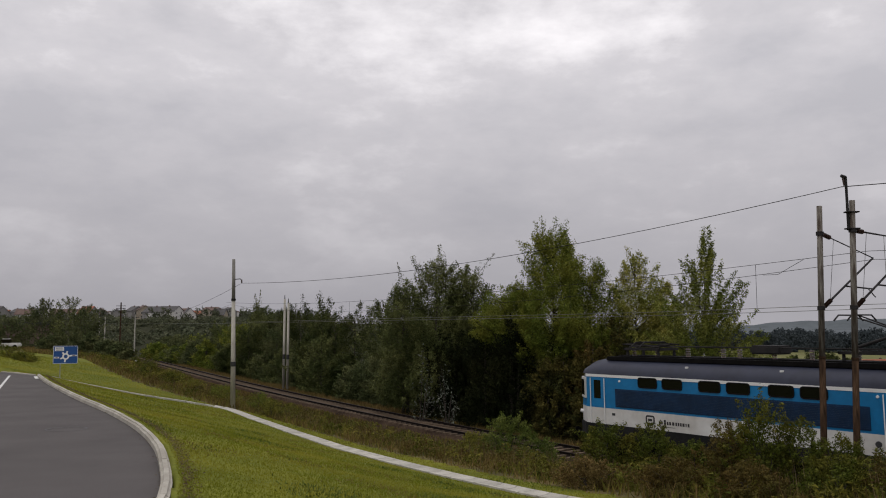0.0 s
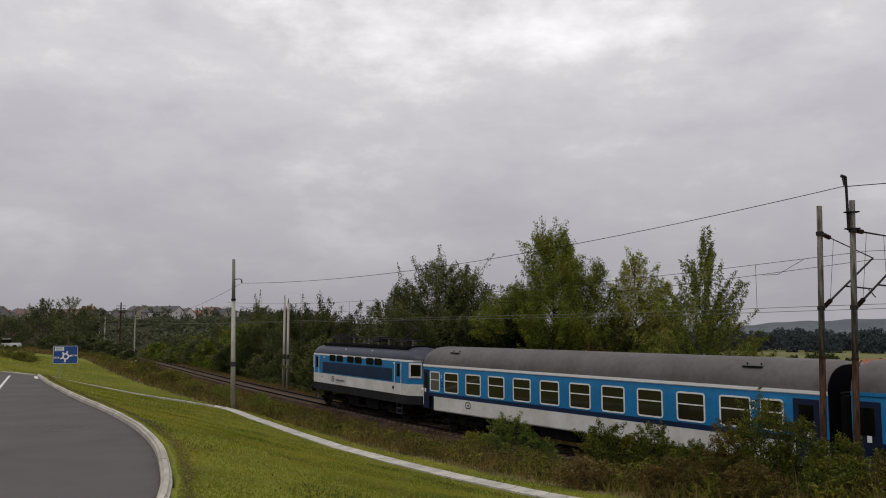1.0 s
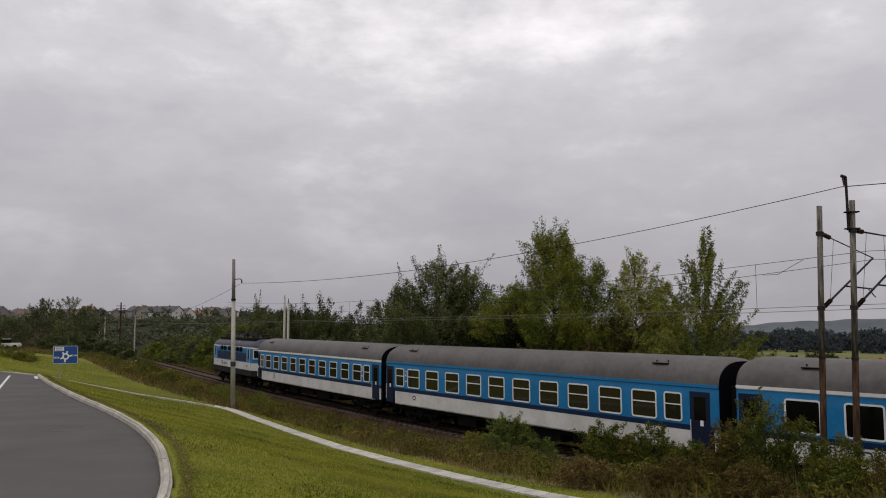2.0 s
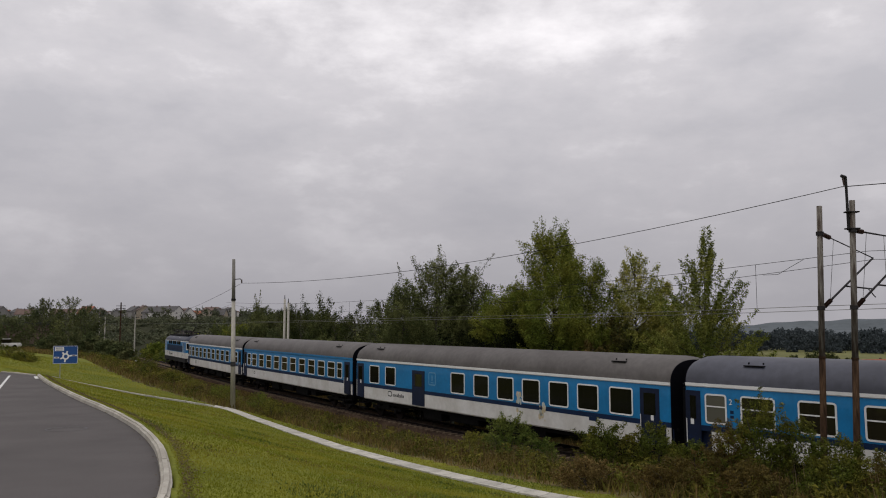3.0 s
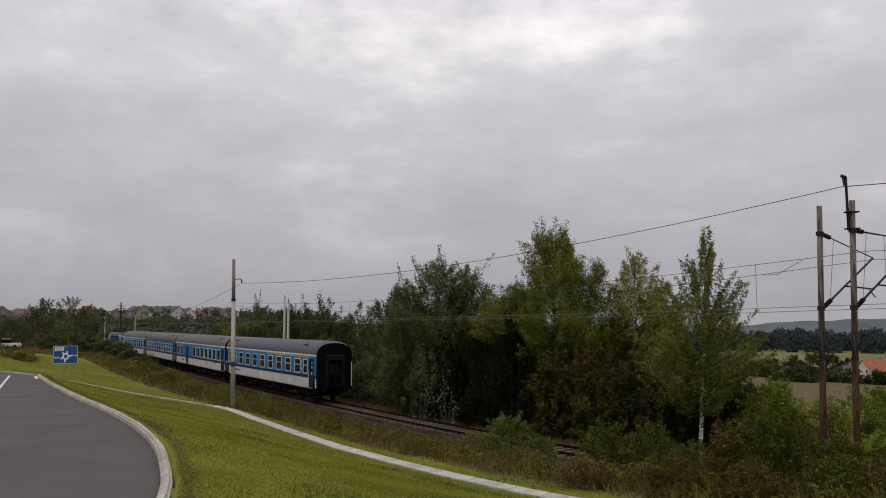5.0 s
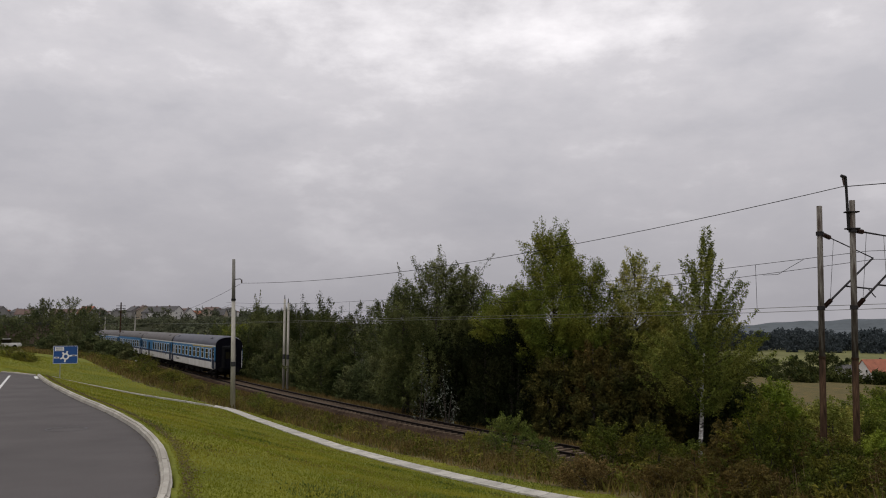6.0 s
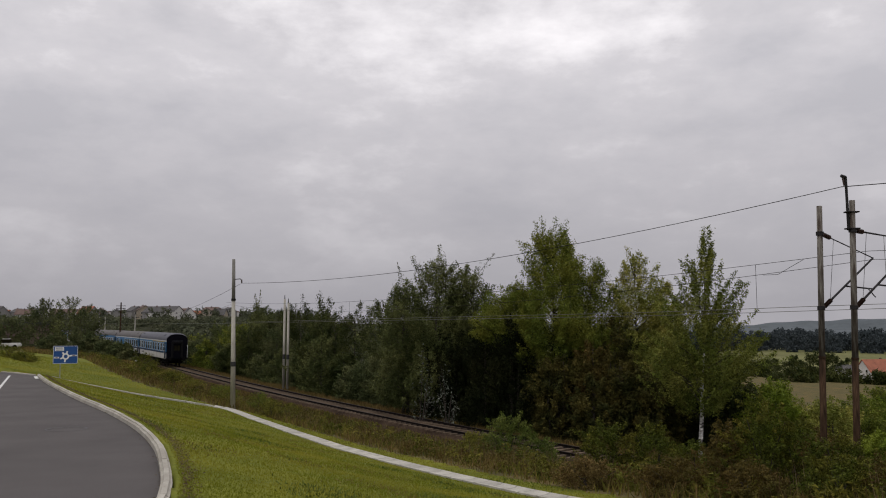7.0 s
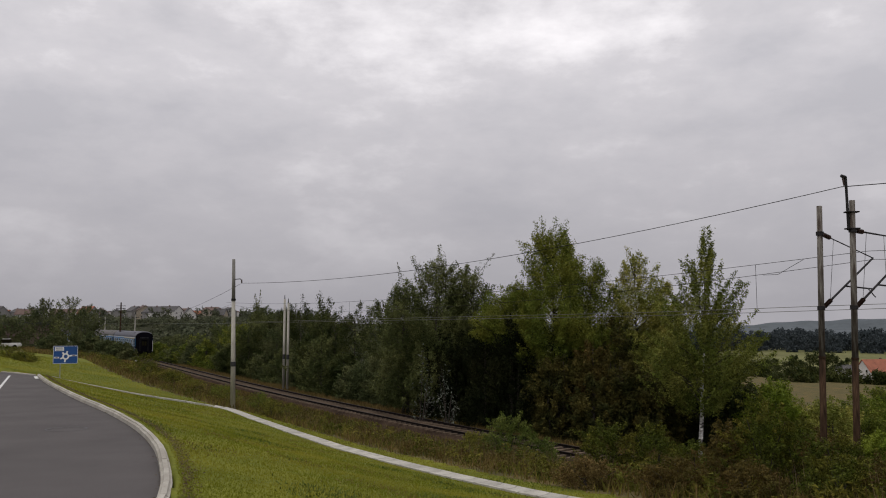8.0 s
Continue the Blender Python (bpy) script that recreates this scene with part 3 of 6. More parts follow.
def bogie(parent, x, base=2.4, r=0.46, mat_name="underframe"):
    bm = bmesh.new()
    for sy in (-1, 1):
        y = sy * 1.0
        box(bm, x - base / 2 - 0.55, x + base / 2 + 0.55, y - 0.07, y + 0.07, 0.5, 0.68, bevel=0.02)
        for q in (-1, 1):
            box(bm, x + q * base / 2 - 0.16, x + q * base / 2 + 0.16, y - 0.12, y + 0.14, 0.36, 0.62, bevel=0.03)
            tube(bm, [(x + q * (base / 2 - 0.42), y, 0.5), (x + q * (base / 2 - 0.42), y, 0.85)], 0.1, 0.1, 8)
    box(bm, x - 0.4, x + 0.4, -1.1, 1.1, 0.5, 0.85, bevel=0.03)
    b = part("bogie", bm, mat_name, parent)
    for q in (-1, 1):
        for sy in (-1, 1):
            bm = tubed([(x + q * base / 2, sy * 0.68, r), (x + q * base / 2, sy * 0.82, r)], r, r, 20)
            tube(bm, [(x + q * base / 2, sy * 0.82, r), (x + q * base / 2, sy * 0.9, r)], 0.13, 0.1, 12)
            part("wheel", bm, "rail", b)
        part("axle", tubed([(x + q * base / 2, -0.7, r), (x + q * base / 2, 0.7, r)], 0.07, 0.07, 8), "underframe", b)


Z_SKIRT, Z_BAND, Z_BLUE, Z_GUT, Z_CANT, Z_ROOF = 1.03, 1.80, 2.00, 3.38, 3.52, 4.50


def coach(label, length, layout, roof="roof_grey", gutter="white_frame", yellow=None, marks=(), both=True):
    """A passenger coach; x runs forward, the near joint with the coach ahead at +length/2. Distances in layout count back from the front joint."""
    t = tagged(empty("passenger_coach"), label, "railway coach", "coaches of the train")
    h = length / 2
    f = lambda d: h - d
    xr, xf = -h + 0.32, h - 0.32
    part("lower_side", profile_body(xr + 1.05, xf - 1.05, [(W - 0.05, Z_SKIRT), (W, Z_SKIRT + 0.06), (W, Z_BAND)]), "white", t, "dirty white lower side")
    for e0, e1 in ((xr, xr + 0.24), (xf - 0.24, xf)):
        part("corner_post", profile_body(e0, e1, [(W - 0.02, Z_SKIRT + 0.10), (W, Z_BAND)]), "white", t)
    for e0, e1 in ((xr + 0.24, xr + 1.05), (xf - 1.05, xf - 0.24)):
        part("door_well", profile_body(e0, e1, [(W - 0.14, Z_SKIRT + 0.02), (W - 0.14, Z_BAND)]), "navy", t)
    part("waist_band", profile_body(xr, xf, [(W + 0.003, Z_BAND), (W + 0.003, Z_BLUE)]), "blue_dark", t, "dark blue waist band")
    part("upper_side", profile_body(xr, xf, [(W, Z_BLUE), (W, 3.0), (W - 0.02, Z_GUT)]), "blue", t, "bright blue window side")
    part("cantrail", profile_body(xr, xf, [(W - 0.01, Z_GUT), (W + 0.02, Z_GUT + 0.03), (W + 0.02, Z_CANT)]), gutter, t, "white cantrail stripe" if gutter == "white_frame" else "blue cantrail")
    # roof drawn in a little at both ends
    prof = roof_profile(Z_CANT, Z_ROOF)
    full = prof + [(-y, z) for y, z in prof[::-1] if y > 1e-6]
    bm = bmesh.new()
    rows = []
    for x, k in ((xr, 0.86), (xr + 0.25, 0.97), (xr + 0.6, 1.0), (xf - 0.6, 1.0), (xf - 0.25, 0.97), (xf, 0.86)):
        rows.append([bm.verts.new((x, y * (0.985 if k < 0.9 else 1), Z_CANT + (z - Z_CANT) * k)) for y, z in full])
    for a, b in zip(rows, rows[1:]):
        for k in range(len(a) - 1):
            bm.faces.new((a[k], a[k + 1], b[k + 1], b[k]))
    bm.faces.new(rows[0])
    bm.faces.new(rows[-1])
    bmesh.ops.recalc_face_normals(bm, faces=bm.faces)
    rf = part("roof", bm, roof, t, "weathered dark grey roof", True)
    rf.data.set_sharp_from_angle(angle=radians(50))
    for sx, x in ((1, xf), (-1, xr)):
        bm = bmesh.new()
        rings = [[bm.verts.new((x + o, y * 0.99, Z_CANT - 0.03 + (z - Z_CANT) * 0.885)) for y, z in full] for o in (sx * 0.004, sx * 0.03)]
        for k in range(len(full)):
            q = (k + 1) % len(full)
            bm.faces.new((rings[0][k], rings[0][q], rings[1][q], rings[1][k]))
        bm.faces.new(rings[0])
        bm.faces.new(rings[1])
        bmesh.ops.recalc_face_normals(bm, faces=bm.faces)
        part("roof_end", bm, "end_dark", t, "dark arched roof end")
    # vents and grab rails on the roof
    for d, y in ((3.0, 1.0), (length - 3.2, 1.0)):
        bm = bmesh.new()
        z = Z_CANT + (Z_ROOF - Z_CANT) * 0.66
        for q in (-0.28, 0.28):
            tube(bm, [(f(d) + q, y, z - 0.1), (f(d) + q, y, z + 0.16)], 0.03, 0.03, 6)
        box(bm, f(d) - 0.4, f(d) + 0.4, y - 0.05, y + 0.2, z + 0.02, z + 0.06, bevel=0.01)
        part("roof_step", bm, "rubber", rf)
    # ends and gangways
    for sx, x in ((1, xf), (-1, xr)):
        part("end_wall", boxed(min(x, x + sx * 0.02), max(x, x + sx * 0.02), -W + 0.02, W - 0.02, 1.05, Z_CANT - 0.02), "end_dark", t, "dark end wall")
        bm = bmesh.new()
        for y in (-0.62, 0.62):
            box(bm, min(x, x + sx * 0.3), max(x, x + sx * 0.3), y - 0.13, y + 0.13, 1.2, 3.2, bevel=0.05)
        box(bm, min(x, x + sx * 0.3), max(x, x + sx * 0.3), -0.75, 0.75, 3.1, 3.36, bevel=0.05)
        part("gangway_bellows", bm, "rubber", t, "black rubber gangway ring")
        gd = part("gangway_door", boxed(min(x, x + sx * 0.06), max(x, x + sx * 0.06), -0.46, 0.46, 1.15, 3.1, bevel=0.02), "end_dark", t)
        for y0, y1 in ((-0.36, -0.04), (0.04, 0.36)):
            part("pane", boxed(min(x + sx * 0.06, x + sx * 0.07), max(x + sx * 0.06, x + sx * 0.07), y0, y1, 2.15, 2.85), "coach_glass", gd)
        for y in (-0.875, 0.875):
            bm = tubed([(x, y, 1.05), (x + sx * 0.28, y, 1.05)], 0.09, 0.08, 10)
            tube(bm, [(x + sx * 0.28, y, 1.05), (x + sx * 0.33, y, 1.05)], 0.24, 0.24, 16)
            part("buffer", bm, "underframe", t)
        part("end_rail", tubed([(x + sx * 0.06, -W + 0.07, 1.2), (x + sx * 0.06, -W + 0.07, 2.95)], 0.028, 0.028, 6), "white_frame", t)
        part("end_rail", tubed([(x + sx * 0.06, W - 0.07, 1.2), (x + sx * 0.06, W - 0.07, 1.75)], 0.022, 0.022, 6), "navy", t)
        bm = bmesh.new()
        box(bm, min(x, x + sx * 0.03), max(x, x + sx * 0.03), -0.7, 0.7, 3.42, 3.48)
        part("end_stripe", bm, "under_grey", t)
        for y in (-1.05, 1.05):
            part("tail_lamp", tubed([(x, y, 1.7), (x + sx * 0.05, y, 1.7)], 0.07, 0.07, 12), "rubber", t)
    # underneath
    part("underframe", boxed(xr + 0.3, xf - 0.3, -1.15, 1.15, 0.82, 1.05), "underframe", t)
    for i, (d0, d1, z0) in enumerate(((0.30, 0.37, 0.40), (0.40, 0.50, 0.50), (0.53, 0.63, 0.42), (0.66, 0.70, 0.5))):
        part("equipment_box", boxed(f(length * d1), f(length * d0), -1.1, 1.1, z0, 0.84, bevel=0.03), "underframe", t)
    for d in (3.6, length - 3.6):
        bogie(t, f(d))
    for sy in (1, -1):
        y = sy * W
        for kind, d0, d1 in layout:
            x0, x1 = f(d1), f(d0)
            if kind == "w":
                window(t, x0, x1, 2.06, 3.16, y)
            elif kind == "p":
                window(t, x0, x1, 2.06, 3.18, y, bar=False, glass="black_glass")
            elif kind == "s":
                window(t, x0, x1, 2.08, 3.16, y)
            elif kind == "f":
                window(t, x0, x1, 2.08, 3.16, y, glass="frosted")
            elif kind == "d":
                dd = part("door", boxed(x0, x1, min(y, y + sy * 0.008), max(y, y + sy * 0.008), 1.12, 3.24, bevel=0.003), "navy", t, "dark navy entrance door")
                yy = y + sy * 0.008
                part("pane", pane_mesh(x0 + 0.2, x1 - 0.2, 2.2, 3.05, yy), "black_glass", dd)
                for dx, z0, z1 in ((0.28, 2.86, 2.98), (0.26, 2.52, 2.72), (0.28, 2.06, 2.26)) if yellow and d0 > 20 else ((0.3, 2.0, 2.2),):
                    part("notice", pane_mesh(x0 + dx, x0 + dx + 0.14, z0, z1, yy + sy * 0.006), "sign_white", dd)
                part("handle", tubed([(x1 - 0.06, yy + sy * 0.04, 1.3), (x1 - 0.06, yy + sy * 0.04, 2.2)], 0.015, 0.015, 6), "white_frame", dd)
                bm = bmesh.new()
                for z in (0.42, 0.72):
                    box(bm, x0, x1, min(sy * 1.0, sy * 1.32), max(sy * 1.0, sy * 1.32), z - 0.02, z + 0.02)
                for xx in (x0, x1):
                    box(bm, xx - 0.015, xx + 0.015, min(sy * 1.2, sy * 1.24), max(sy * 1.2, sy * 1.24), 0.4, 1.1)
                part("steps", bm, "underframe", t)
            elif kind == "D":
                dd = part("service_door", boxed(x0, x1, min(y, y + sy * 0.012), max(y, y + sy * 0.012), 1.12, 3.1, bevel=0.004), "navy", t, "broad dark blue service door")
                part("pane", pane_mesh(x0 + 0.3, x1 - 0.3, 2.2, 2.9, y + sy * 0.012), "coach_glass", dd)
    for kind, d0, d1, z0, z1, m in marks:
        y = W
        if kind == "words":
            lettering(t, f, d0, d1, z0, z1, y)
        elif kind == "bar":
            part("lettering_bar", pane_mesh(f(d1), f(d0), z0, z1, y), m, t)
        elif kind == "text":
            cu = bpy.data.curves.new("class_number", "FONT")
            cu.body, cu.size, cu.extrude = m, z1 - z0, 0.002
            tmp = bpy.data.objects.new("class_number", cu)
            me = bpy.data.meshes.new_from_object(tmp)
            bpy.data.objects.remove(tmp)
            me.materials.append(M["white_frame"])
            ob = new("class_number", me)
            ob.parent = t
            ob.matrix_local = Matrix(((-1, 0, 0, f(d0)), (0, 0, 1, y + 0.006), (0, 1, 0, z0), (0, 0, 0, 1)))
            ob["label"] = "white class number"
        elif kind == "ring":
            bm = rounded_frame(bmesh.new(), f(d1), f(d0), z0, z1, y, 0.006, 0.06, 0.12)
            part("emblem", bm, m, t)
        elif kind == "blot":
            rng = np.random.default_rng(int(d0 * 10) + len(m))
            bm = bmesh.new()
            for _ in range(9):
                a, b = rng.uniform(d0, d1), rng.uniform(z0, z1)
                q = bmesh.ops.create_circle(bm, cap_ends=True, radius=rng.uniform(0.04, 0.12), segments=9)["verts"]
                for v in q:
                    v.co = Vector((f(a) + v.co.x * 0.8, y + 0.006 + 0.0008 * _, b + v.co.y * 1.4))
            part("graffiti", bm, m, t, "pale sprayed scrawl")["kind"] = "stuff"
    if yellow:
        for sy in (1,):
            part("class_stripe", pane_mesh(f(yellow[1]), f(yellow[0]), 3.27, 3.36, sy * (W - 0.004)), "yellow", t, "yellow first-class stripe")
    return t


def lettering(t, f, d0, d1, z0, z1, y):
    """Unreadable lettering: a row of short upright bars of uneven height."""
    rng = np.random.default_rng(int(d0 * 100))
    d = d0
    while d < d1:
        w = rng.uniform(0.05, 0.10)
        top = z1 if rng.uniform() < 0.3 else z0 + (z1 - z0) * 0.68
        part("lettering_bar", pane_mesh(f(d + w), f(d), z0, top, y), "under_grey", t)
        d += w + rng.uniform(0.03, 0.06)


def build_loco():
    """Four-axle electric locomotive; x forward, middle at 0."""
    t = tagged(empty("electric_locomotive"), "blue and white four-axle electric locomotive with navy roof", "locomotive")
    h = 7.85
    f = lambda d: 7.1 - d
    Zw, Zb, Zs, Zr = 1.62, 2.28, 3.55, 3.66
    # body with cab ends drawn in and raked: a loop of corners at each height

    def corners(proud, rake):
        half = [(6.95, W), (h - 0.12 - rake, 0.86), (h - rake, 0.3), (h - rake, -0.3), (h - 0.12 - rake, -0.86), (6.95, -W)]
        return [(x, y + math.copysign(proud, y)) for x, y in half] + [(-x, y + math.copysign(proud, y)) for x, y in half[::-1]]

    def shell(name, z0, z1, m, label, proud=0.0, rake0=0.0, rake1=0.0):
        bm = bmesh.new()
        lo = [bm.verts.new((x, y, z0)) for x, y in corners(proud, rake0)]
        hi = [bm.verts.new((x, y, z1)) for x, y in corners(proud, rake1)]
        n = len(lo)
        for k in range(n):
            bm.faces.new((lo[k], lo[(k + 1) % n], hi[(k + 1) % n], hi[k]))
        bm.faces.new(lo[::-1])
        bm.faces.new(hi)
        bmesh.ops.recalc_face_normals(bm, faces=bm.faces)
        return part(name, bm, m, t, label)
    shell("frame_skirt", 1.12, Zw, "skirt_grey", "blackened frame skirt", -0.08)
    shell("lower_body", Zw, Zb, "white", "white lower body")
    shell("upper_body", Zb, Zs, "blue", "bright blue upper body", 0, 0.0, 0.16)
    shell("cantrail", Zs, Zr, "white_frame", "white cantrail stripe", 0.012, 0.16, 0.18)
    prof = roof_profile(Zr, 4.36, W, 9)
    full = prof + [(-y, z) for y, z in prof[::-1] if y > 1e-6]
    bm = bmesh.new()
    rows = []
    for x, k, w in ((-h + 0.12, 0.12, 0.55), (-h + 0.45, 0.5, 0.8), (-h + 0.95, 0.85, 0.985), (-h + 1.6, 1, 1), (h - 1.6, 1, 1), (h - 0.95, 0.85, 0.985), (h - 0.45, 0.5, 0.8), (h - 0.12, 0.12, 0.55)):
        rows.append([bm.verts.new((x, y * w, Zr + (z - Zr) * k)) for y, z in full])
    for a, b in zip(rows, rows[1:]):
        for k in range(len(a) - 1):
            bm.faces.new((a[k], a[k + 1], b[k + 1], b[k]))
    bm.faces.new(rows[0])
    bm.faces.new(rows[-1])
    bmesh.ops.recalc_face_normals(bm, faces=bm.faces)
    rf = part("roof", bm, "roof_navy", t, "dark navy curved roof", True)
    rf.data.set_sharp_from_angle(angle=radians(50))
    part("roof_deck", boxed(-h + 1.9, h - 1.9, -0.62, 0.62, 4.3, 4.44, bevel=0.03), "underframe", rf)
    for sy in (1, -1):
        part("roof_walkway", boxed(-h + 1.7, h - 1.7, min(sy * 0.72, sy * 1.0), max(sy * 0.72, sy * 1.0), 4.24, 4.40, bevel=0.01), "underframe", rf, "black roof walkway")
        for x in (-2.0, 1.9):
            part("roof_lug", boxed(x - 0.07, x + 0.07, min(sy * 1.1, sy * 1.24), max(sy * 1.1, sy * 1.24), 3.98, 4.1, bevel=0.01), "white_frame", rf)
    # insulators and busbars
    for x in (-5.6, -4.2, -2.6, -1.2, 0.2, 0.9, 2.5, 4.0, 5.2):
        bm = bmesh.new()
        for k in range(4):
            tube(bm, [(x, 0.3, 4.44 + 0.09 * k), (x, 0.3, 4.5 + 0.09 * k)], 0.1, 0.07, 10)
        part("roof_insulator", bm, "insulator", rf)
    part("busbar", tubed([(-5.6, 0.3, 4.83), (5.2, 0.3, 4.83)], 0.03, 0.03, 6), "steel_dark", rf)
    part("switchgear", boxed(-1.5, -0.3, -0.4, 0.45, 4.6, 4.92, bevel=0.06), "steel_dark", rf)

    def panto(x, up):
        bm = bmesh.new()
        for y in (-0.55, 0.55):
            box(bm, x - 0.95, x + 0.95, y - 0.05, y + 0.05, 4.66, 4.76, bevel=0.01)
        for xx in (x - 0.9, x + 0.9):
            box(bm, xx - 0.05, xx + 0.05, -0.6, 0.6, 4.66, 4.76, bevel=0.01)
        for xx in (x - 0.8, x + 0.8):
            for y in (-0.5, 0.5):
                tube(bm, [(xx, y, 4.4), (xx, y, 4.66)], 0.07, 0.05, 8)
        p = part("pantograph", bm, "steel_dark", rf, "raised pantograph" if up else "folded pantograph")
        bm = bmesh.new()
        if up:
            tube(bm, [(x + 0.8, 0, 4.8), (x - 0.9, 0, 5.38)], 0.06, 0.05, 8)
            for y in (-0.3, 0.3):
                tube(bm, [(x - 0.9, y * 0.3, 5.38), (x + 0.6, y, 5.93)], 0.028, 0.024, 6)
            x = x + 0.6
            zt = 5.95
        else:
            for y in (-0.4, 0.4):
                tube(bm, [(x - 0.8, y, 4.8), (x + 1.2, y * 0.8, 4.9), (x - 0.1, y * 0.7, 5.0)], 0.032, 0.026, 6)
                tube(bm, [(x + 0.8, y, 4.8), (x - 1.2, y * 0.8, 4.9), (x + 0.1, y * 0.7, 5.0)], 0.032, 0.026, 6)
            zt = 5.0
        part("arm", bm, "steel_dark", p)
        bm = bmesh.new()
        for q in (-0.22, 0.22):
            tube(bm, [(x + q, -0.95, zt - 0.18), (x + q, -0.65, zt), (x + q, 0.65, zt), (x + q, 0.95, zt - 0.18)], 0.028, 0.028, 6)
        part("contact_head", bm, "steel_dark", p)
    panto(4.6, False)
    panto(-4.6, True)
    for sy in (1, -1):
        y = sy * W
        for d in (2.97, 4.16, 5.84, 7.03, 8.68, 9.84):
            window(t, f(d + 0.96), f(d), 3.2, 3.62, y + sy * 0.012, bar=False, glass="black_glass", frame_mat="rubber", t=0.04)
        pan = part("grille_panel", boxed(f(12.1), f(1.75), min(y, y + sy * 0.02), max(y, y + sy * 0.02), 2.36, 3.1, bevel=0.01), "louvre_navy", t, "long dark blue louvred panel")
        bm = bmesh.new()
        for k in range(12):
            z = 2.41 + k * 0.056
            box(bm, f(12.05), f(1.8), min(y + sy * 0.02, y + sy * 0.034), max(y + sy * 0.02, y + sy * 0.034), z, z + 0.02)
        part("louvres", bm, "louvre_navy", pan)
        for d in (0.5, 12.62):
            x1, x0 = f(d), f(d + 0.62)
            dd = part("cab_door", boxed(x0, x1, min(y, y + sy * 0.01), max(y, y + sy * 0.01), 2.3, 3.5, bevel=0.003), "blue", t)
            part("pane", pane_mesh(x0 + 0.16, x1 - 0.08, 2.66, 3.42, y + sy * 0.01), "black_glass", dd)
            for x in (x0 - 0.08, x1 + 0.08):
                part("handrail", tubed([(x, y + sy * 0.06, 1.35), (x, y + sy * 0.06, 3.5)], 0.02, 0.02, 6), "white_frame", t)
            bm = bmesh.new()
            for z in (0.5, 0.8, 1.1):
                box(bm, x0, x1, min(sy * 1.15, sy * 1.4), max(sy * 1.15, sy * 1.4), z - 0.02, z + 0.02)
            for xx in (x0, x1):
                box(bm, xx - 0.02, xx + 0.02, min(sy * 1.3, sy * 1.36), max(sy * 1.3, sy * 1.36), 0.48, 1.2)
            part("steps", bm, "under_grey", t)
    # emblem and lettering bars on the white side
    bm = rounded_frame(bmesh.new(), f(3.75), f(3.3), 1.8, 2.16, W, 0.006, 0.07, 0.1)
    part("emblem", bm, "under_grey", t)
    part("emblem_bar", pane_mesh(f(3.62), f(3.42), 1.93, 2.03, W), "under_grey", t)
    lettering(t, f, 3.95, 5.3, 1.86, 2.04, W)
    part("lettering_bar", pane_mesh(f(4.7), f(3.95), 1.76, 1.78, W), "under_grey", t)
    # small builder's plates, lamps and socket on the side
    for d, z in ((2.0, 3.42), (12.35, 3.42)):
        part("side_lamp", tubed([(f(d), W, z), (f(d), W + 0.03, z)], 0.05, 0.045, 10), "white_frame", t)
    part("side_socket", tubed([(f(12.3), W, 1.98), (f(12.3), W + 0.05, 1.98)], 0.1, 0.09, 12), "under_grey", t)
    part("plate", pane_mesh(f(1.72), f(1.55), 2.0, 2.1, W), "under_grey", t)
    for sx in (1, -1):
        fr = part("windscreen_frame", boxed(min(sx * (h - 0.2), sx * (h + 0.0)), max(sx * (h - 0.2), sx * (h + 0.0)), -0.8, 0.8, 2.62, 3.5, bevel=0.03), "white", t, "white windscreen surround")
        part("windscreen", boxed(min(sx * (h - 0.01), sx * (h + 0.012)), max(sx * (h - 0.01), sx * (h + 0.012)), -0.7, 0.7, 2.74, 3.4), "black_glass", fr)
        # corner windows on the drawn-in sides of the cab
        for sy in (1, -1):
            a, c = Vector((sx * 7.0, sy * (W - 0.02), 0)), Vector((sx * (h - 0.17), sy * 0.885, 0))
            turn = math.atan2(c.y - a.y, c.x - a.x)
            n = (c - a).length
            q = Matrix.Translation((a + c) / 2) @ Matrix.Rotation(turn, 4, "Z")
            fr = part("corner_window", boxed(-n / 2 + 0.02, n / 2 - 0.0, -0.05, 0.05, 2.62, 3.5, bevel=0.02), "white", t, "white corner window surround")
            fr.matrix_local = q
            part("pane", boxed(-n / 2 + 0.16, n / 2 - 0.06, -0.058, 0.058, 2.74, 3.4), "black_glass", fr)
        for y in (-0.85, 0.85):
            part("headlight", tubed([(sx * (h - 0.3), y, 2.0), (sx * (h - 0.02), y, 2.0)], 0.085, 0.08, 14), "white_frame", t)
            bm = tubed([(sx * (h - 0.4), y, 1.06), (sx * (h + 0.22), y, 1.06)], 0.1, 0.09, 10)
            tube(bm, [(sx * (h + 0.22), y, 1.06), (sx * (h + 0.27), y, 1.06)], 0.24, 0.24, 16)
            part("buffer", bm, "underframe", t)
    for d0, d1 in ((5.6, 7.2), (8.2, 10.0)):
        part("equipment_box", boxed(f(d1), f(d0), -1.2, 1.2, 0.45, 1.14, bevel=0.03), "underframe", t)
    for d in (2.9, 11.3):
        bogie(t, f(d), 3.2, 0.62, "underframe")
    return t


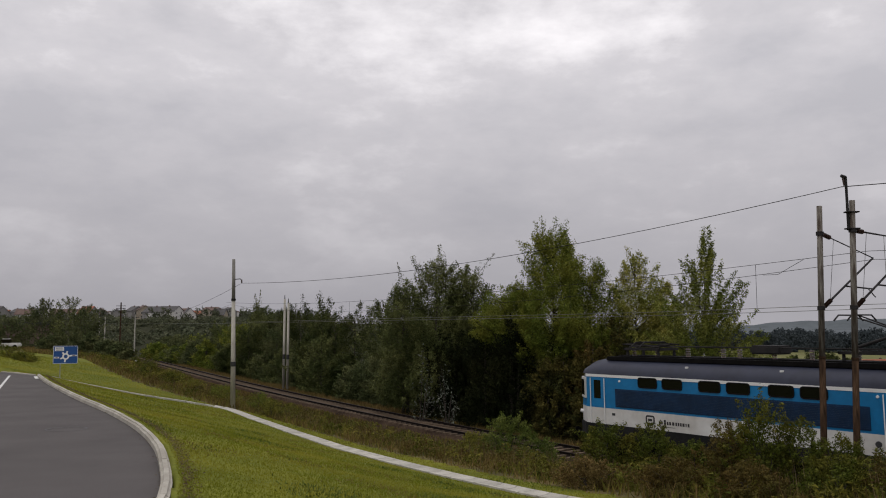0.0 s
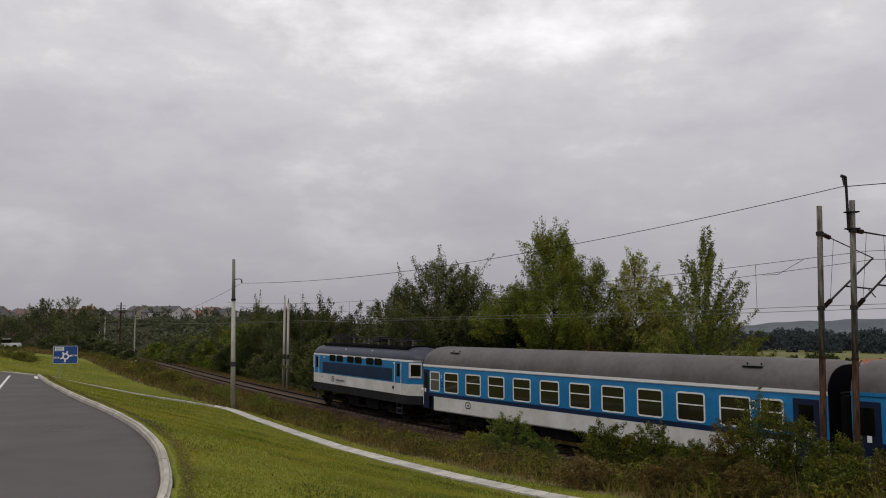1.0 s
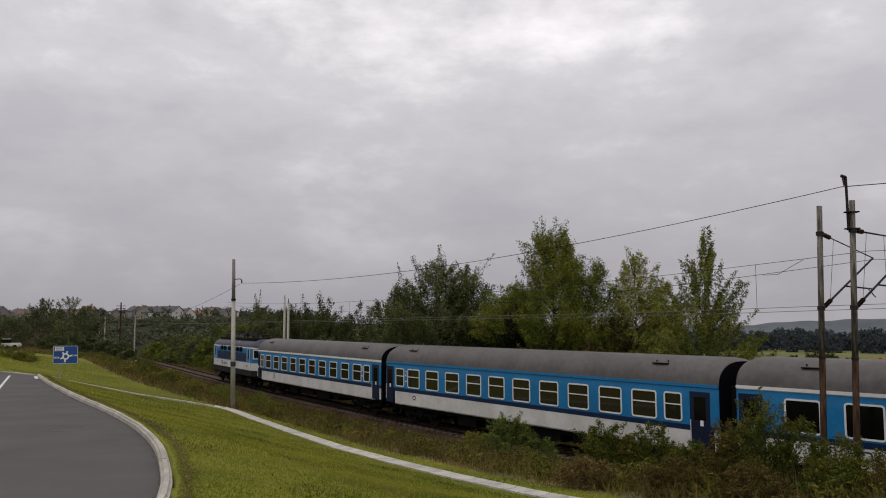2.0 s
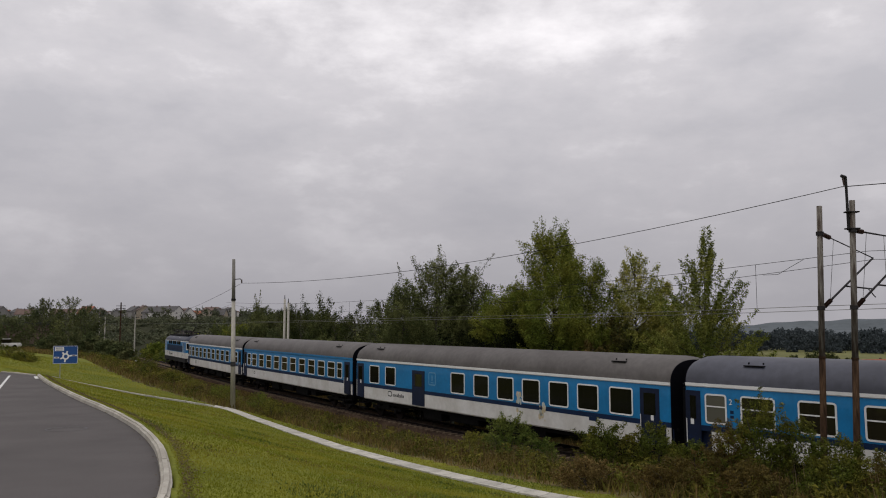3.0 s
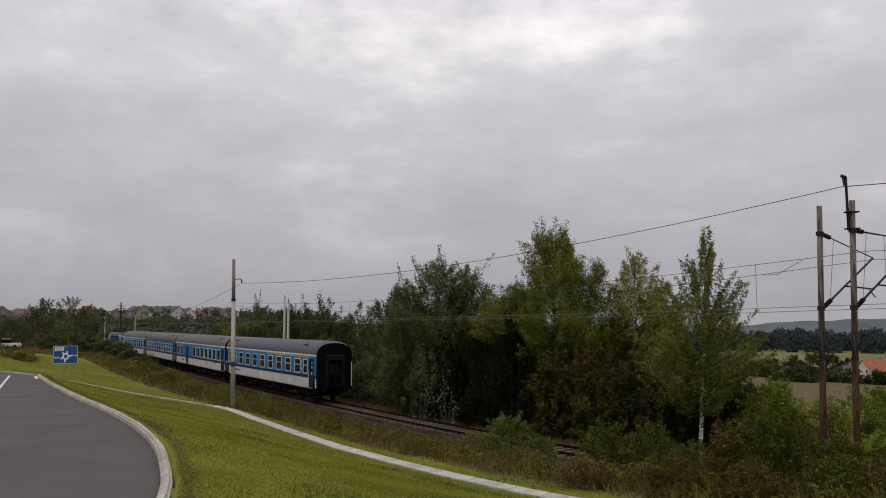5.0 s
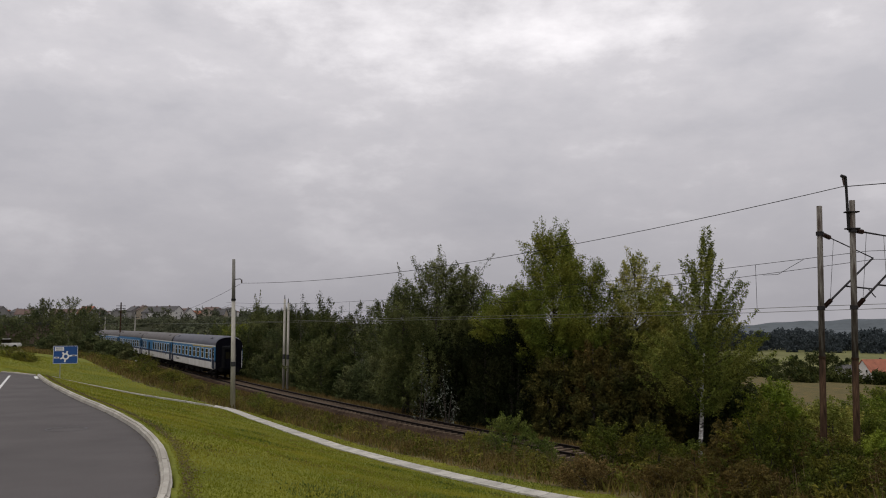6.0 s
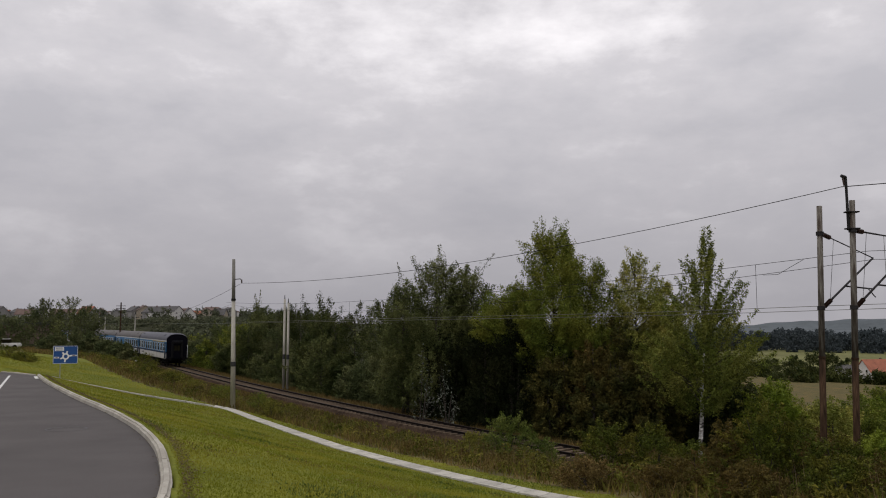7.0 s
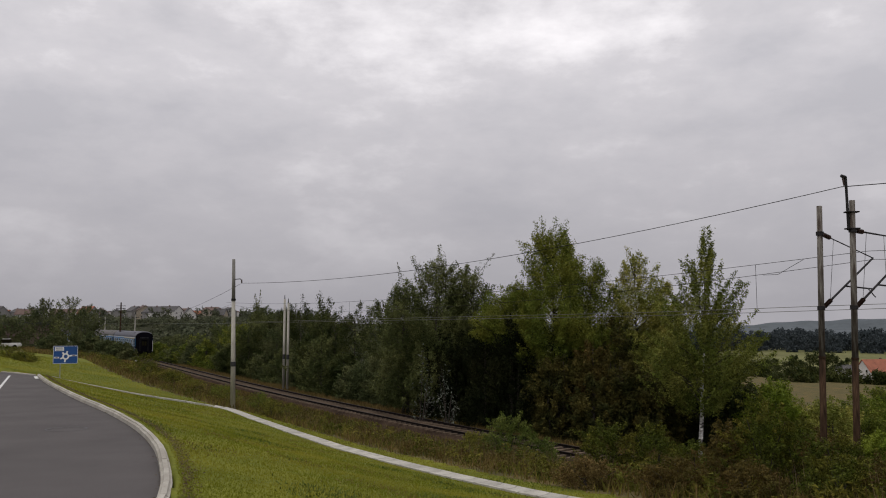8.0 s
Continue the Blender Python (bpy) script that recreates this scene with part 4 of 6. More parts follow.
JOINT0, SPEED = -5.6556, 28.6043
LEN = (24.28, 24.57, 26.46, 24.63)
loco = build_loco()
W10 = lambda starts, w, kind="w": [(kind, d, d + w) for d in starts]
coach_1 = coach("blue and white passenger coach with white cantrail stripe", LEN[0],
                [("d", 0.36, 0.92), ("f", 1.02, 1.97)] + W10([2.40, 4.34, 6.24, 8.19, 10.13, 12.08, 14.02, 15.98, 17.94, 19.86], 1.3) + [("s", 21.5, 22.4), ("d", 22.74, 23.66)],
                marks=[("ring", 4.3, 4.75, 1.36, 1.72, "under_grey"), ("bar", 4.45, 4.6, 1.5, 1.58, "under_grey"), ("text", 2.05, 2.3, 2.84, 3.1, "2"), ("bar", 2.08, 2.22, 2.5, 2.62, "blue_dark"), ("bar", 2.08, 2.22, 2.34, 2.44, "blue_dark"), ("text", 21.18, 21.4, 2.75, 3.2, "2"), ("bar", 21.2, 21.45, 2.4, 2.46, "white_frame")])
coach_2 = coach("blue and white passenger coach with plain blue cantrail", LEN[1],
                [("d", 0.36, 1.2), ("s", 1.46, 2.42)] + W10([2.80, 4.74, 6.69, 8.64, 10.55, 12.47, 14.42, 16.34, 18.24, 20.07], 1.3) + [("s", 21.73, 22.6), ("d", 22.95, 23.86)], gutter="blue",
                marks=[("ring", 3.35, 3.7, 1.4, 1.66, "under_grey"), ("text", 2.49, 2.75, 2.72, 3.17, "2"), ("bar", 2.5, 2.72, 2.4, 2.46, "white_frame")])
coach_3 = coach("longer blue and white service coach with graffiti", LEN[2],
                [("d", 0.4, 1.3)] + W10([2.09, 4.08], 1.25, "p") + [("D", 7.22, 8.57)] + W10([11.2, 13.3, 15.28, 17.22, 19.14, 21.0, 22.93], 1.3, "p") + [("d", 24.6, 25.6)],
                marks=[("ring", 8.98, 9.7, 2.35, 3.08, "pale_blue"), ("bar", 9.2, 9.48, 2.48, 2.52, "pale_blue"), ("bar", 9.3, 9.38, 2.6, 2.9, "pale_blue"), ("ring", 4.4, 4.9, 1.4, 1.72, "under_grey"), ("words", 5.0, 6.3, 1.42, 1.64, "under_grey"),
                       ("blot", 16.75, 17.15, 1.5, 2.45, "graffiti_sand"), ("blot", 16.8, 17.2, 1.6, 2.5, "graffiti_grey"), ("blot", 18.45, 18.85, 1.35, 2.1, "graffiti_sand"), ("blot", 18.5, 18.9, 1.5, 2.2, "graffiti_grey"), ("bar", 21.7, 22.2, 1.66, 1.84, "blue_dark")])
coach_4 = coach("rear blue and white coach with yellow first-class stripe", LEN[3],
                [("d", 0.3, 0.95), ("f", 1.14, 2.03)] + W10([2.58, 4.69, 6.85, 8.98, 11.1, 13.28, 15.43, 17.64, 19.78], 1.3) + [("s", 21.68, 22.56), ("d", 22.86, 23.84)], roof="roof_blue", yellow=(12.95, 23.0),
                marks=[("ring", 3.0, 3.45, 1.38, 1.72, "under_grey"), ("words", 3.6, 5.2, 1.44, 1.66, "under_grey"), ("text", 2.12, 2.4, 2.82, 3.1, "2"), ("bar", 2.16, 2.3, 2.5, 2.62, "blue_dark"), ("bar", 2.16, 2.3, 2.34, 2.44, "blue_dark"), ("text", 21.2, 21.5, 2.72, 3.2, "1"), ("bar", 21.2, 21.5, 2.4, 2.46, "white_frame")])


# -- masts and wires
def catenary_mast(x, y, foot, top, lean, label, ext=0.0, arms=True, s_at=0.0, flat=False):
    thing = tagged(empty("catenary_mast", pose(x, y, foot)), label, "mast")
    H = top - foot
    split = 4.75 - foot
    q = lambda z: (lean * z, 0, z)
    part("lower_shaft", tubed([q(-0.2), q(split)], 0.103, 0.094, 12), "mast_rust", thing, "rust-brown lower shaft", True)
    part("upper_shaft", tubed([q(split), q(H)], 0.092, 0.082, 12), "mast_grey", thing, "grey upper shaft with flaking paint", True)
    part("collar", tubed([q(split - 0.03), q(split + 0.03)], 0.108, 0.108, 12), "mast_rust", thing)
    part("footing", boxed(-0.4, 0.4, -0.4, 0.4, -0.5, 0.05, bevel=0.03), "concrete_pole", thing)
    if ext:
        bm = tubed([(lean * H - 0.14, 0, H - 0.9), (lean * H - 0.16, 0, H + ext)], 0.045, 0.04, 8)
        tube(bm, [(lean * H - 0.16, 0, H + ext - 0.02), (lean * H - 0.30, 0, H + ext + 0.03)], 0.05, 0.05, 8)
        part("top_extension", bm, "steel_dark", thing)
        for z in (H - 0.35, H - 0.85):
            part("clamp", boxed(lean * H - 0.23, lean * H + 0.17, -0.11, 0.11, z - 0.02, z + 0.02, bevel=0.01), "steel_dark", thing)
        part("hanger", tubed([(lean * H - 0.24, 0, H + ext - 0.02), (lean * H - 0.22, 0, H + ext - 0.28)], 0.035, 0.02, 6), "insulator", thing)
    if arms:
        # bracket swung out over the track
        th = heading(s_at)
        out = Vector((math.sin(th), -math.cos(th), 0))
        z_top, z_low = 8.55 - foot, 6.25 - foot
        a = Vector(q(z_top)) + out * 0.1
        b = Vector(q(z_low)) + out * 0.1
        tip = Vector(q(7.7 - foot)) + out * 3.4 + Vector((0, 0, 0.25))
        tie = a + out * 3.4 + Vector((0, 0, -0.06)) if flat else tip
        part("tie_rod", tubed([a + (tie - a) * 0.12, tie], 0.03 if flat else 0.018, 0.018, 6), "steel_dark", thing)
        part("hanging_rod", tubed([a + (tie - a) * 0.22, b + (tip - b) * 0.14 + Vector((0, 0, 0.05))], 0.007, 0.007, 5), "wire_dark", thing)
        if flat:
            part("dropper", tubed([a + (tie - a) * 0.55, tip + (b - tip) * 0.4], 0.008, 0.008, 5), "wire", thing)
        part("strut", tubed([b + (tip - b) * 0.16, tip], 0.035, 0.03, 8), "steel_dark", thing)
        reg = b + (tip - b) * 0.42
        part("registration_arm", tubed([reg, reg + out * 1.9 + Vector((0, 0, -0.05))], 0.028, 0.024, 8), "steel_dark", thing)
        part("steady_arm", tubed([reg + out * 1.55 + Vector((0, 0, -0.06)), reg + out * 2.0 + Vector((0, 0, -0.32))], 0.018, 0.018, 6), "steel_dark", thing)
        for p0, p1 in ((a, a + (tie - a) * 0.17), (b, b + (tip - b) * 0.17)):
            bm = tubed([p0, p1], 0.03, 0.03, 8)
            for k in range(5):
                c = p0 + (p1 - p0) * (0.25 + 0.15 * k)
                d = (p1 - p0).normalized() * 0.02
                tube(bm, [c - d, c + d], 0.075, 0.05, 10)
            part("insulator", bm, "insulator", thing, "dark ribbed insulator")
        for z in (z_top, z_low):
            part("bracket_collar", tubed([q(z - 0.06), q(z + 0.06)], 0.115, 0.115, 12), "steel_dark", thing)
    return thing


def sag(a, b, drop, n=24):
    a, b = Vector(a), Vector(b)
    return [a + (b - a) * t - Vector((0, 0, 4 * drop * t * (1 - t))) for t in (k / n for k in range(n + 1))]


def wire(name, pts, r, label):
    return tagged(part(name, tubed(pts, r, r, 5), "wire" if name == "contact_wire" else "wire_dark"), label, "wire")


def build_masts():
    catenary_mast(11.45, 24.6, -0.5, 9.41, 0.025, "rusty tubular catenary mast with a bracket", s_at=-1.5)
    catenary_mast(11.98, 23.7, -0.5, 9.45, 0.028, "rusty tubular catenary mast carrying the feeder wire", ext=0.72, s_at=-2.5, flat=True)
    # slim pair of masts behind the line
    for dx, dy, top in ((0.0, 0.0, 8.55), (0.5, -0.7, 8.2)):
        t = tagged(empty("slim_mast", pose(-15.22 + dx, 77.0 + dy, -0.7)), "slim pale concrete catenary mast behind the track", "mast", "slim mast pair")
        part("shaft", tubed([(0, 0, -0.2), (0, 0, top + 0.2)], 0.125, 0.10, 10), "concrete_pole", t, smooth=True)
        part("band", tubed([(0, 0, 3.05), (0, 0, 3.5)], 0.13, 0.13, 10), "band_black", t)
        part("cap", tubed([(0, 0, top + 0.2), (0, 0, top + 0.6)], 0.05, 0.03, 6), "steel_dark", t)
    # concrete pole at the lawn's edge with its feeder bracket
    x, y = -13.6, 52.0
    t = tagged(empty("concrete_pole", pose(x, y, 0.3)), "tall round pale concrete pole at the lawn's edge", "pole")
    part("shaft", tubed([(0.1, 0, -0.3), (-0.008, 0, 6.9)], 0.165, 0.12, 14), "concrete_pole", t, "weathered pale concrete shaft", True)
    part("upper_shaft", tubed([(-0.008, 0, 6.9), (-0.05, 0, 9.65)], 0.12, 0.10, 14), "concrete_grey", t, "darker grey upper shaft", True)
    part("band", tubed([(0.052, 0, 2.72), (0.05, 0, 3.02)], 0.17, 0.168, 14), "band_black", t)
    part("clamp", tubed([(-0.01, 0, 6.95), (-0.01, 0, 7.08)], 0.15, 0.15, 12), "steel_dark", t)
    part("bracket", tubed([(-0.03, 0, 8.33), (0.42, -0.1, 8.36), (0.52, -0.1, 8.28)], 0.03, 0.03, 6), "steel_dark", t)
    part("insulator", tubed([(0.52, -0.1, 8.3), (0.53, -0.1, 8.08)], 0.05, 0.035, 8), "insulator", t)
    # wires
    wire("feeder_wire", sag((11.95, 23.7, 9.86), (-13.08, 51.9, 8.38), 0.72, 40), 0.012, "thin feeder wire between the poles")
    wire("feeder_wire", sag((-13.08, 51.9, 8.38), (-53.8, 140, 7.4), 1.3, 24), 0.011, "thin feeder wire running to the far bend")
    wire("feeder_wire", sag((11.95, 23.7, 9.86), (44, -8, 10.2), 0.5, 24), 0.014, "thin feeder wire past the near masts")
    for a, b in ((-2.0, 66.0), (66.0, 118.0), (118.0, 170.0), (-52.0, -2.0)):
        n = 30
        con = [track(a + (b - a) * k / n, 0.1, 6.14 - 0.34 * min(max((a + (b - a) * k / n + 2) / 68, 0), 1)) for k in range(n + 1)]
        mes = [track(a + (b - a) * k / n, 0.1, 7.75 - 1.1 * 4 * (k / n) * (1 - k / n)) for k in range(n + 1)]
        wire("contact_wire", con, 0.010, "overhead contact wire above the track")
        wire("messenger_wire", mes, 0.009, "sagging wire that carries the contact wire")
        for k in range(3, n, 5):
            wire("dropper_wire", [con[k], mes[k]], 0.007, "short dropper between the overhead wires")
    # the second set of the overlap beside it
    for a, b in ((-2.0, 66.0), (-52.0, -2.0)):
        n = 30
        con = [track(a + (b - a) * k / n, 0.5, 6.28 - (0.40 * k / n if b > 0 else 0.0)) for k in range(n + 1)]
        mes = [track(a + (b - a) * k / n, 0.5, 8.0 - 0.7 * 4 * (k / n) * (1 - k / n)) for k in range(n + 1)]
        wire("contact_wire", con, 0.010, "second contact wire where two sections overlap")
        wire("messenger_wire", mes, 0.009, "second carrying wire where two sections overlap")
        for k in range(6, n, 5):
            wire("dropper_wire", [con[k], mes[k]], 0.008, "short dropper between the overhead wires")
    wire("dropper_wire", [track(2.05, 0.5, 6.26), track(2.05, 0.5, 7.85)], 0.008, "long dropper between the overhead wires")
    p0, p1 = track(-0.5, 0.5, 7.94), track(2.0, 0.1, 7.48)
    wire("jumper_wire", [p0, p0 + (p1 - p0) * 0.3 + Vector((0, 0, 0.12)), p0 + (p1 - p0) * 0.75 - Vector((0, 0, 0.14)), p1], 0.009, "short curved jumper between the overhead wires")
    # masts up the line
    for x, y, top, m, label in ((-60.3, 150, 9.6, "mast_rust", "far rusty catenary mast by the bend"), (-61.5, 153, 9.2, "concrete_pole", "far pale catenary mast by the bend"), (-71.0, 185, 7.6, "concrete_pole", "far pale catenary mast by the bend"), (-81.8, 191, 7.2, "concrete_pole", "far pale catenary mast by the bend"), (-79.6, 189, 7.2, "concrete_pole", "far pale catenary mast by the bend")):
        p = Vector((x, y, 0))
        t = tagged(empty("far_mast", pose(p.x, p.y, -0.8)), label, "mast", "far masts")
        part("shaft", tubed([(0, 0, -0.2), (0, 0, top + 0.8)], 0.17, 0.13, 8), m, t)
        part("cross_arm", boxed(-0.9, 0.9, -0.05, 0.05, top + 0.1, top + 0.2), "steel_dark", t)


build_masts()


def build_markers():
    for x, y, h in ((-41.9, 110.0, 0.85),):
        z = float(ground_z(x, y))
        t = tagged(empty("marker_post", pose(x, y, z)), "small white stone post beside the track", "marker post", "track marker posts")
        part("shaft", boxed(-0.14, 0.14, -0.14, 0.14, -0.2, h, bevel=0.02), "sign_white", t)
        part("cap", boxed(-0.15, 0.15, -0.15, 0.15, h, h + 0.06, bevel=0.02), "concrete_pole", t)


build_markers()


# -- road sign on the lawn
def build_sign():
    t = tagged(empty("direction_sign", pose(-22.04, 47.0, 3.02, 0, 0, 22) @ Matrix.Diagonal((0.86, 1, 0.88, 1))), "blue roundabout direction sign on a thin post in the lawn", "road sign")
    part("panel", boxed(-0.76, 0.76, -0.02, 0.02, 0.5, 1.68, bevel=0.015), "sign_blue", t, "blue reflective panel")
    bm = bmesh.new()
    for x0, x1, z0, z1 in ((-0.75, 0.75, 0.512, 0.532), (-0.75, 0.75, 1.648, 1.668), (-0.75, -0.73, 0.512, 1.668), (0.73, 0.75, 0.512, 1.668)):
        box(bm, x0, x1, -0.027, -0.02, z0, z1)
    part("border", bm, "sign_white", t)
    bm = bmesh.new()
    # ring with four arms
    c = (0.02, 0.98)
    n = 24
    for k in range(n):
        a0, a1 = 2 * math.pi * k / n, 2 * math.pi * (k + 1) / n
        quad = [(r * math.cos(a), r * math.sin(a)) for r, a in ((0.12, a0), (0.215, a0), (0.215, a1), (0.12, a1))]
        fr = [bm.verts.new((c[0] + u, -0.026, c[1] + w)) for u, w in quad]
        bm.faces.new(fr)
    for deg, reach in ((8, 0.36), (75, 0.36), (128, 0.34), (205, 0.36), (262, 0.38)):
        a = radians(deg)
        d, w = (math.cos(a), math.sin(a)), (-math.sin(a) * 0.05, math.cos(a) * 0.05)
        corner = [(c[0] + d[0] * r + k * w[0], c[1] + d[1] * r + k * w[1]) for r, k in ((0.2, -1), (reach, -1), (reach, 1), (0.2, 1))]
        bm.faces.new([bm.verts.new((u, -0.027, v)) for u, v in corner])
    part("ring_symbol", bm, "sign_white", t)
    for x0, x1, z0, z1 in ((-0.66, -0.1, 1.34, 1.6), (-0.68, -0.38, 0.86, 0.96), (0.36, 0.7, 0.99, 1.08)):
        lab = part("name_plate", boxed(x0, x1, -0.03, -0.02, z0, z1, bevel=0.003), "sign_white", t)
        bm = bmesh.new()
        rows = 2 if z1 - z0 > 0.2 else 1
        for r in range(rows):
            zc = z0 + (z1 - z0) * (r + 0.5) / rows
            box(bm, x0 + 0.06, x1 - 0.08, -0.034, -0.03, zc - 0.022, zc + 0.022)
        part("text_bar", bm, "band_black", lab)
    part("post", tubed([(-0.3, 0.05, -0.6), (-0.3, 0.05, 1.6)], 0.03, 0.03, 10), "galv", t)


build_sign()


# -- trees, shrubs, weeds
def leaves(rng, centres, normals, size, stretch=1.7):
    """Small pointed leaves at the centres; returns vertices and faces."""
    n = len(centres)
    a = rng.normal(size=(n, 3))
    a /= np.linalg.norm(a, axis=1, keepdims=True)
    a = a + normals
    a /= np.linalg.norm(a, axis=1, keepdims=True) + 1e-9
    t = rng.normal(size=(n, 3))
    t -= (t * a).sum(1, keepdims=True) * a
    t /= np.linalg.norm(t, axis=1, keepdims=True) + 1e-9
    b = np.cross(a, t)
    s = size * rng.uniform(0.6, 1.3, (n, 1))
    v = np.stack([centres - t * s * stretch * 0.4, centres + b * s * 0.5 + t * s * 0.1, centres + t * s * stretch * 0.6 - b * s * 0.25], 1)
    f = np.arange(n * 3).reshape(n, 3)
    return v.reshape(-1, 3), f


ENV = {"round": lambda t: np.sqrt(np.clip(1 - (2 * t - 0.9) ** 2 / 1.25, 0.02, 1)), "cone": lambda t: np.clip(1.02 - t, 0, 1) ** 0.72 * np.clip(t * 5 + 0.6, 0, 1),
       "spire": lambda t: np.clip(1.02 - t, 0, 1) ** 0.55 * np.clip(t * 3 + 0.5, 0, 1),
       "dome": lambda t: np.clip(1.02 - t, 0, 1) ** 0.42 * np.clip(t * 3 + 0.55, 0, 1),
       "egg": lambda t: np.sqrt(np.clip(1 - np.abs(2 * t - 0.66) ** 2.3 / 2.05, 0.01, 1)), "poplar": lambda t: np.clip(1.03 - t, 0, 1) ** 0.5 * np.clip(t * 3 + 0.6, 0, 1), "birch": lambda t: np.clip(1.02 - t, 0, 1) ** 0.85 * np.clip(t * 2.6 + 0.3, 0, 1), "bush": lambda t: np.sqrt(np.clip(1 - t ** 2.4, 0.04, 1))}


def crown_points(rng, height, width, base, shape, shoots, n, spread):
    """Leaf places along many upward shoots that end on an uneven crown outline."""
    # more shoots where the crown is broad
    pool = rng.uniform(0, 1, shoots * 12)
    h = pool[rng.uniform(0, 1.05, shoots * 12) < ENV[shape](pool) ** 1.1 + 0.04][:shoots]
    shoots = len(h)
    ang = rng.uniform(0, 2 * np.pi, shoots)
    p1, p2, p3 = rng.uniform(0, 6.3, 3)
    lobes = 1 + 0.17 * np.sin(ang * 2 + p1 + h * 3) + 0.16 * np.sin(ang * 3 + p2 - h * 6) + 0.12 * np.sin(h * 15 + p3 + ang)
    r = ENV[shape](h) * (width / 2) * lobes * rng.uniform(0.25, 1.0, shoots) ** 0.42 * rng.choice([1.0, 1.0, 1.0, 1.12], shoots)
    tip = np.c_[r * np.cos(ang), r * np.sin(ang), base + (height - base) * h]
    drop = (0.10 + 0.14 * rng.uniform(0, 1, shoots)) * (height - base)
    foot = np.c_[tip[:, 0] * 0.45, tip[:, 1] * 0.45, np.maximum(tip[:, 2] - drop, base * 0.8)]
    # every fifth shoot is a long leader that breaks the outline
    lead = (rng.uniform(0, 1, shoots) < 0.2) & (h > 0.45)
    reach = (tip - foot) * np.where(lead, rng.uniform(1.05, 1.32, shoots), 1.0)[:, None]
    reach[:, 2] += np.where(lead, 0.03 * (height - base), 0.0)
    pick = rng.integers(0, shoots, n)
    t = rng.uniform(0, 1, n) ** 0.62
    d = rng.normal(size=(n, 3))
    sg = spread * (1.2 - 0.85 * t)[:, None]
    p = foot[pick] + reach[pick] * t[:, None] + d * sg
    d /= np.linalg.norm(d, axis=1, keepdims=True)
    return tip, p, d


def tree(name, x, y, height, width, base, shape, leaf, n, size, seed, label, category="tree", trunk_r=0.12, bark="bark", clumps=90, lump=None, lean=0.0, stretch=1.7, wisps=0, stems=1):
    rng = np.random.default_rng(seed)
    z0 = float(ground_z(x, y)) - 0.08
    thing = tagged(empty(name, pose(x, y, z0)), label, category)
    c, p, d = crown_points(rng, height, width, base, shape, int(clumps * 2.6), n, (lump or width * 0.13) * 0.34)
    twigs = []
    if wisps:
        # thin leading shoots that stand above the crown
        for _ in range(wisps):
            a, q = rng.uniform(0, 6.28), rng.uniform(0.0, 0.30) * width
            top = height + rng.uniform(0.06, 0.16) * height
            m = 110
            t = rng.uniform(0, 1, m)
            foot = np.array([q * np.cos(a), q * np.sin(a), height * 0.86])
            tip = foot + np.array([rng.normal(0, 0.7), rng.normal(0, 0.5), top - height * 0.86])
            pts = foot + (tip - foot) * t[:, None] + rng.normal(0, 0.26, (m, 3)) * (1.1 - t[:, None])
            twigs.append((foot, tip))
            p, d = np.r_[p, pts], np.r_[d, rng.normal(size=(m, 3))]
    p[:, 0] += lean * p[:, 2]
    p[:, 2] = np.maximum(p[:, 2], 0.1)
    v, f = leaves(rng, p, d * 0.6 + np.array([0, 0, 0.5]), size, stretch)
    cr = mesh_ob("crown", v, f, leaf)
    cr.parent = thing
    bm = bmesh.new()
    for k in range(stems):
        ox, oy = (0, 0) if stems == 1 else (rng.normal(0, 0.25), rng.normal(0, 0.25))
        spine = [(ox + lean * t + 0.06 * math.sin(t * 2.1 + seed), oy + 0.06 * math.cos(t * 1.7 + seed), t) for t in np.linspace(-0.1, height * 0.93, 9)]
        if bark == "birch_bark":
            tube(bm, spine[:5], trunk_r, trunk_r * 0.5, 9)
            part("upper_trunk", tubed(spine[4:], trunk_r * 0.46, trunk_r * 0.1, 7), "bark", thing, "darker twiggy upper trunk", True)
        else:
            tube(bm, spine, trunk_r, trunk_r * 0.12, 7)
    part("trunk", bm, bark, thing, "white bark with black marks" if bark == "birch_bark" else "", True)
    bm = bmesh.new()
    order = rng.permutation(len(c))[:min(22, len(c))]
    for i in order:
        q = c[i]
        a = max(base * 0.7, q[2] - 0.35 * math.hypot(q[0], q[1]) - 0.6)
        a = min(a, height * 0.85)
        if q[2] <= a:
            continue
        foot = Vector((lean * a + 0.06 * math.sin(a * 2.1 + seed), 0.06 * math.cos(a * 1.7 + seed), a))
        tip = Vector((q[0] + lean * q[2], q[1], q[2]))
        mid = (foot + tip) / 2 + Vector((0, 0, 0.12))
        tube(bm, [foot, mid, tip], trunk_r * 0.32, trunk_r * 0.07, 5, cap=False)
    for foot, tip in twigs:
        tube(bm, [foot - np.array([0, 0, 1.0]), foot, tip], 0.03, 0.006, 5, cap=False)
    if len(bm.verts):
        part("branches", bm, "bark", thing, smooth=True)["kind"] = "stuff"
    else:
        bm.free()
    return thing


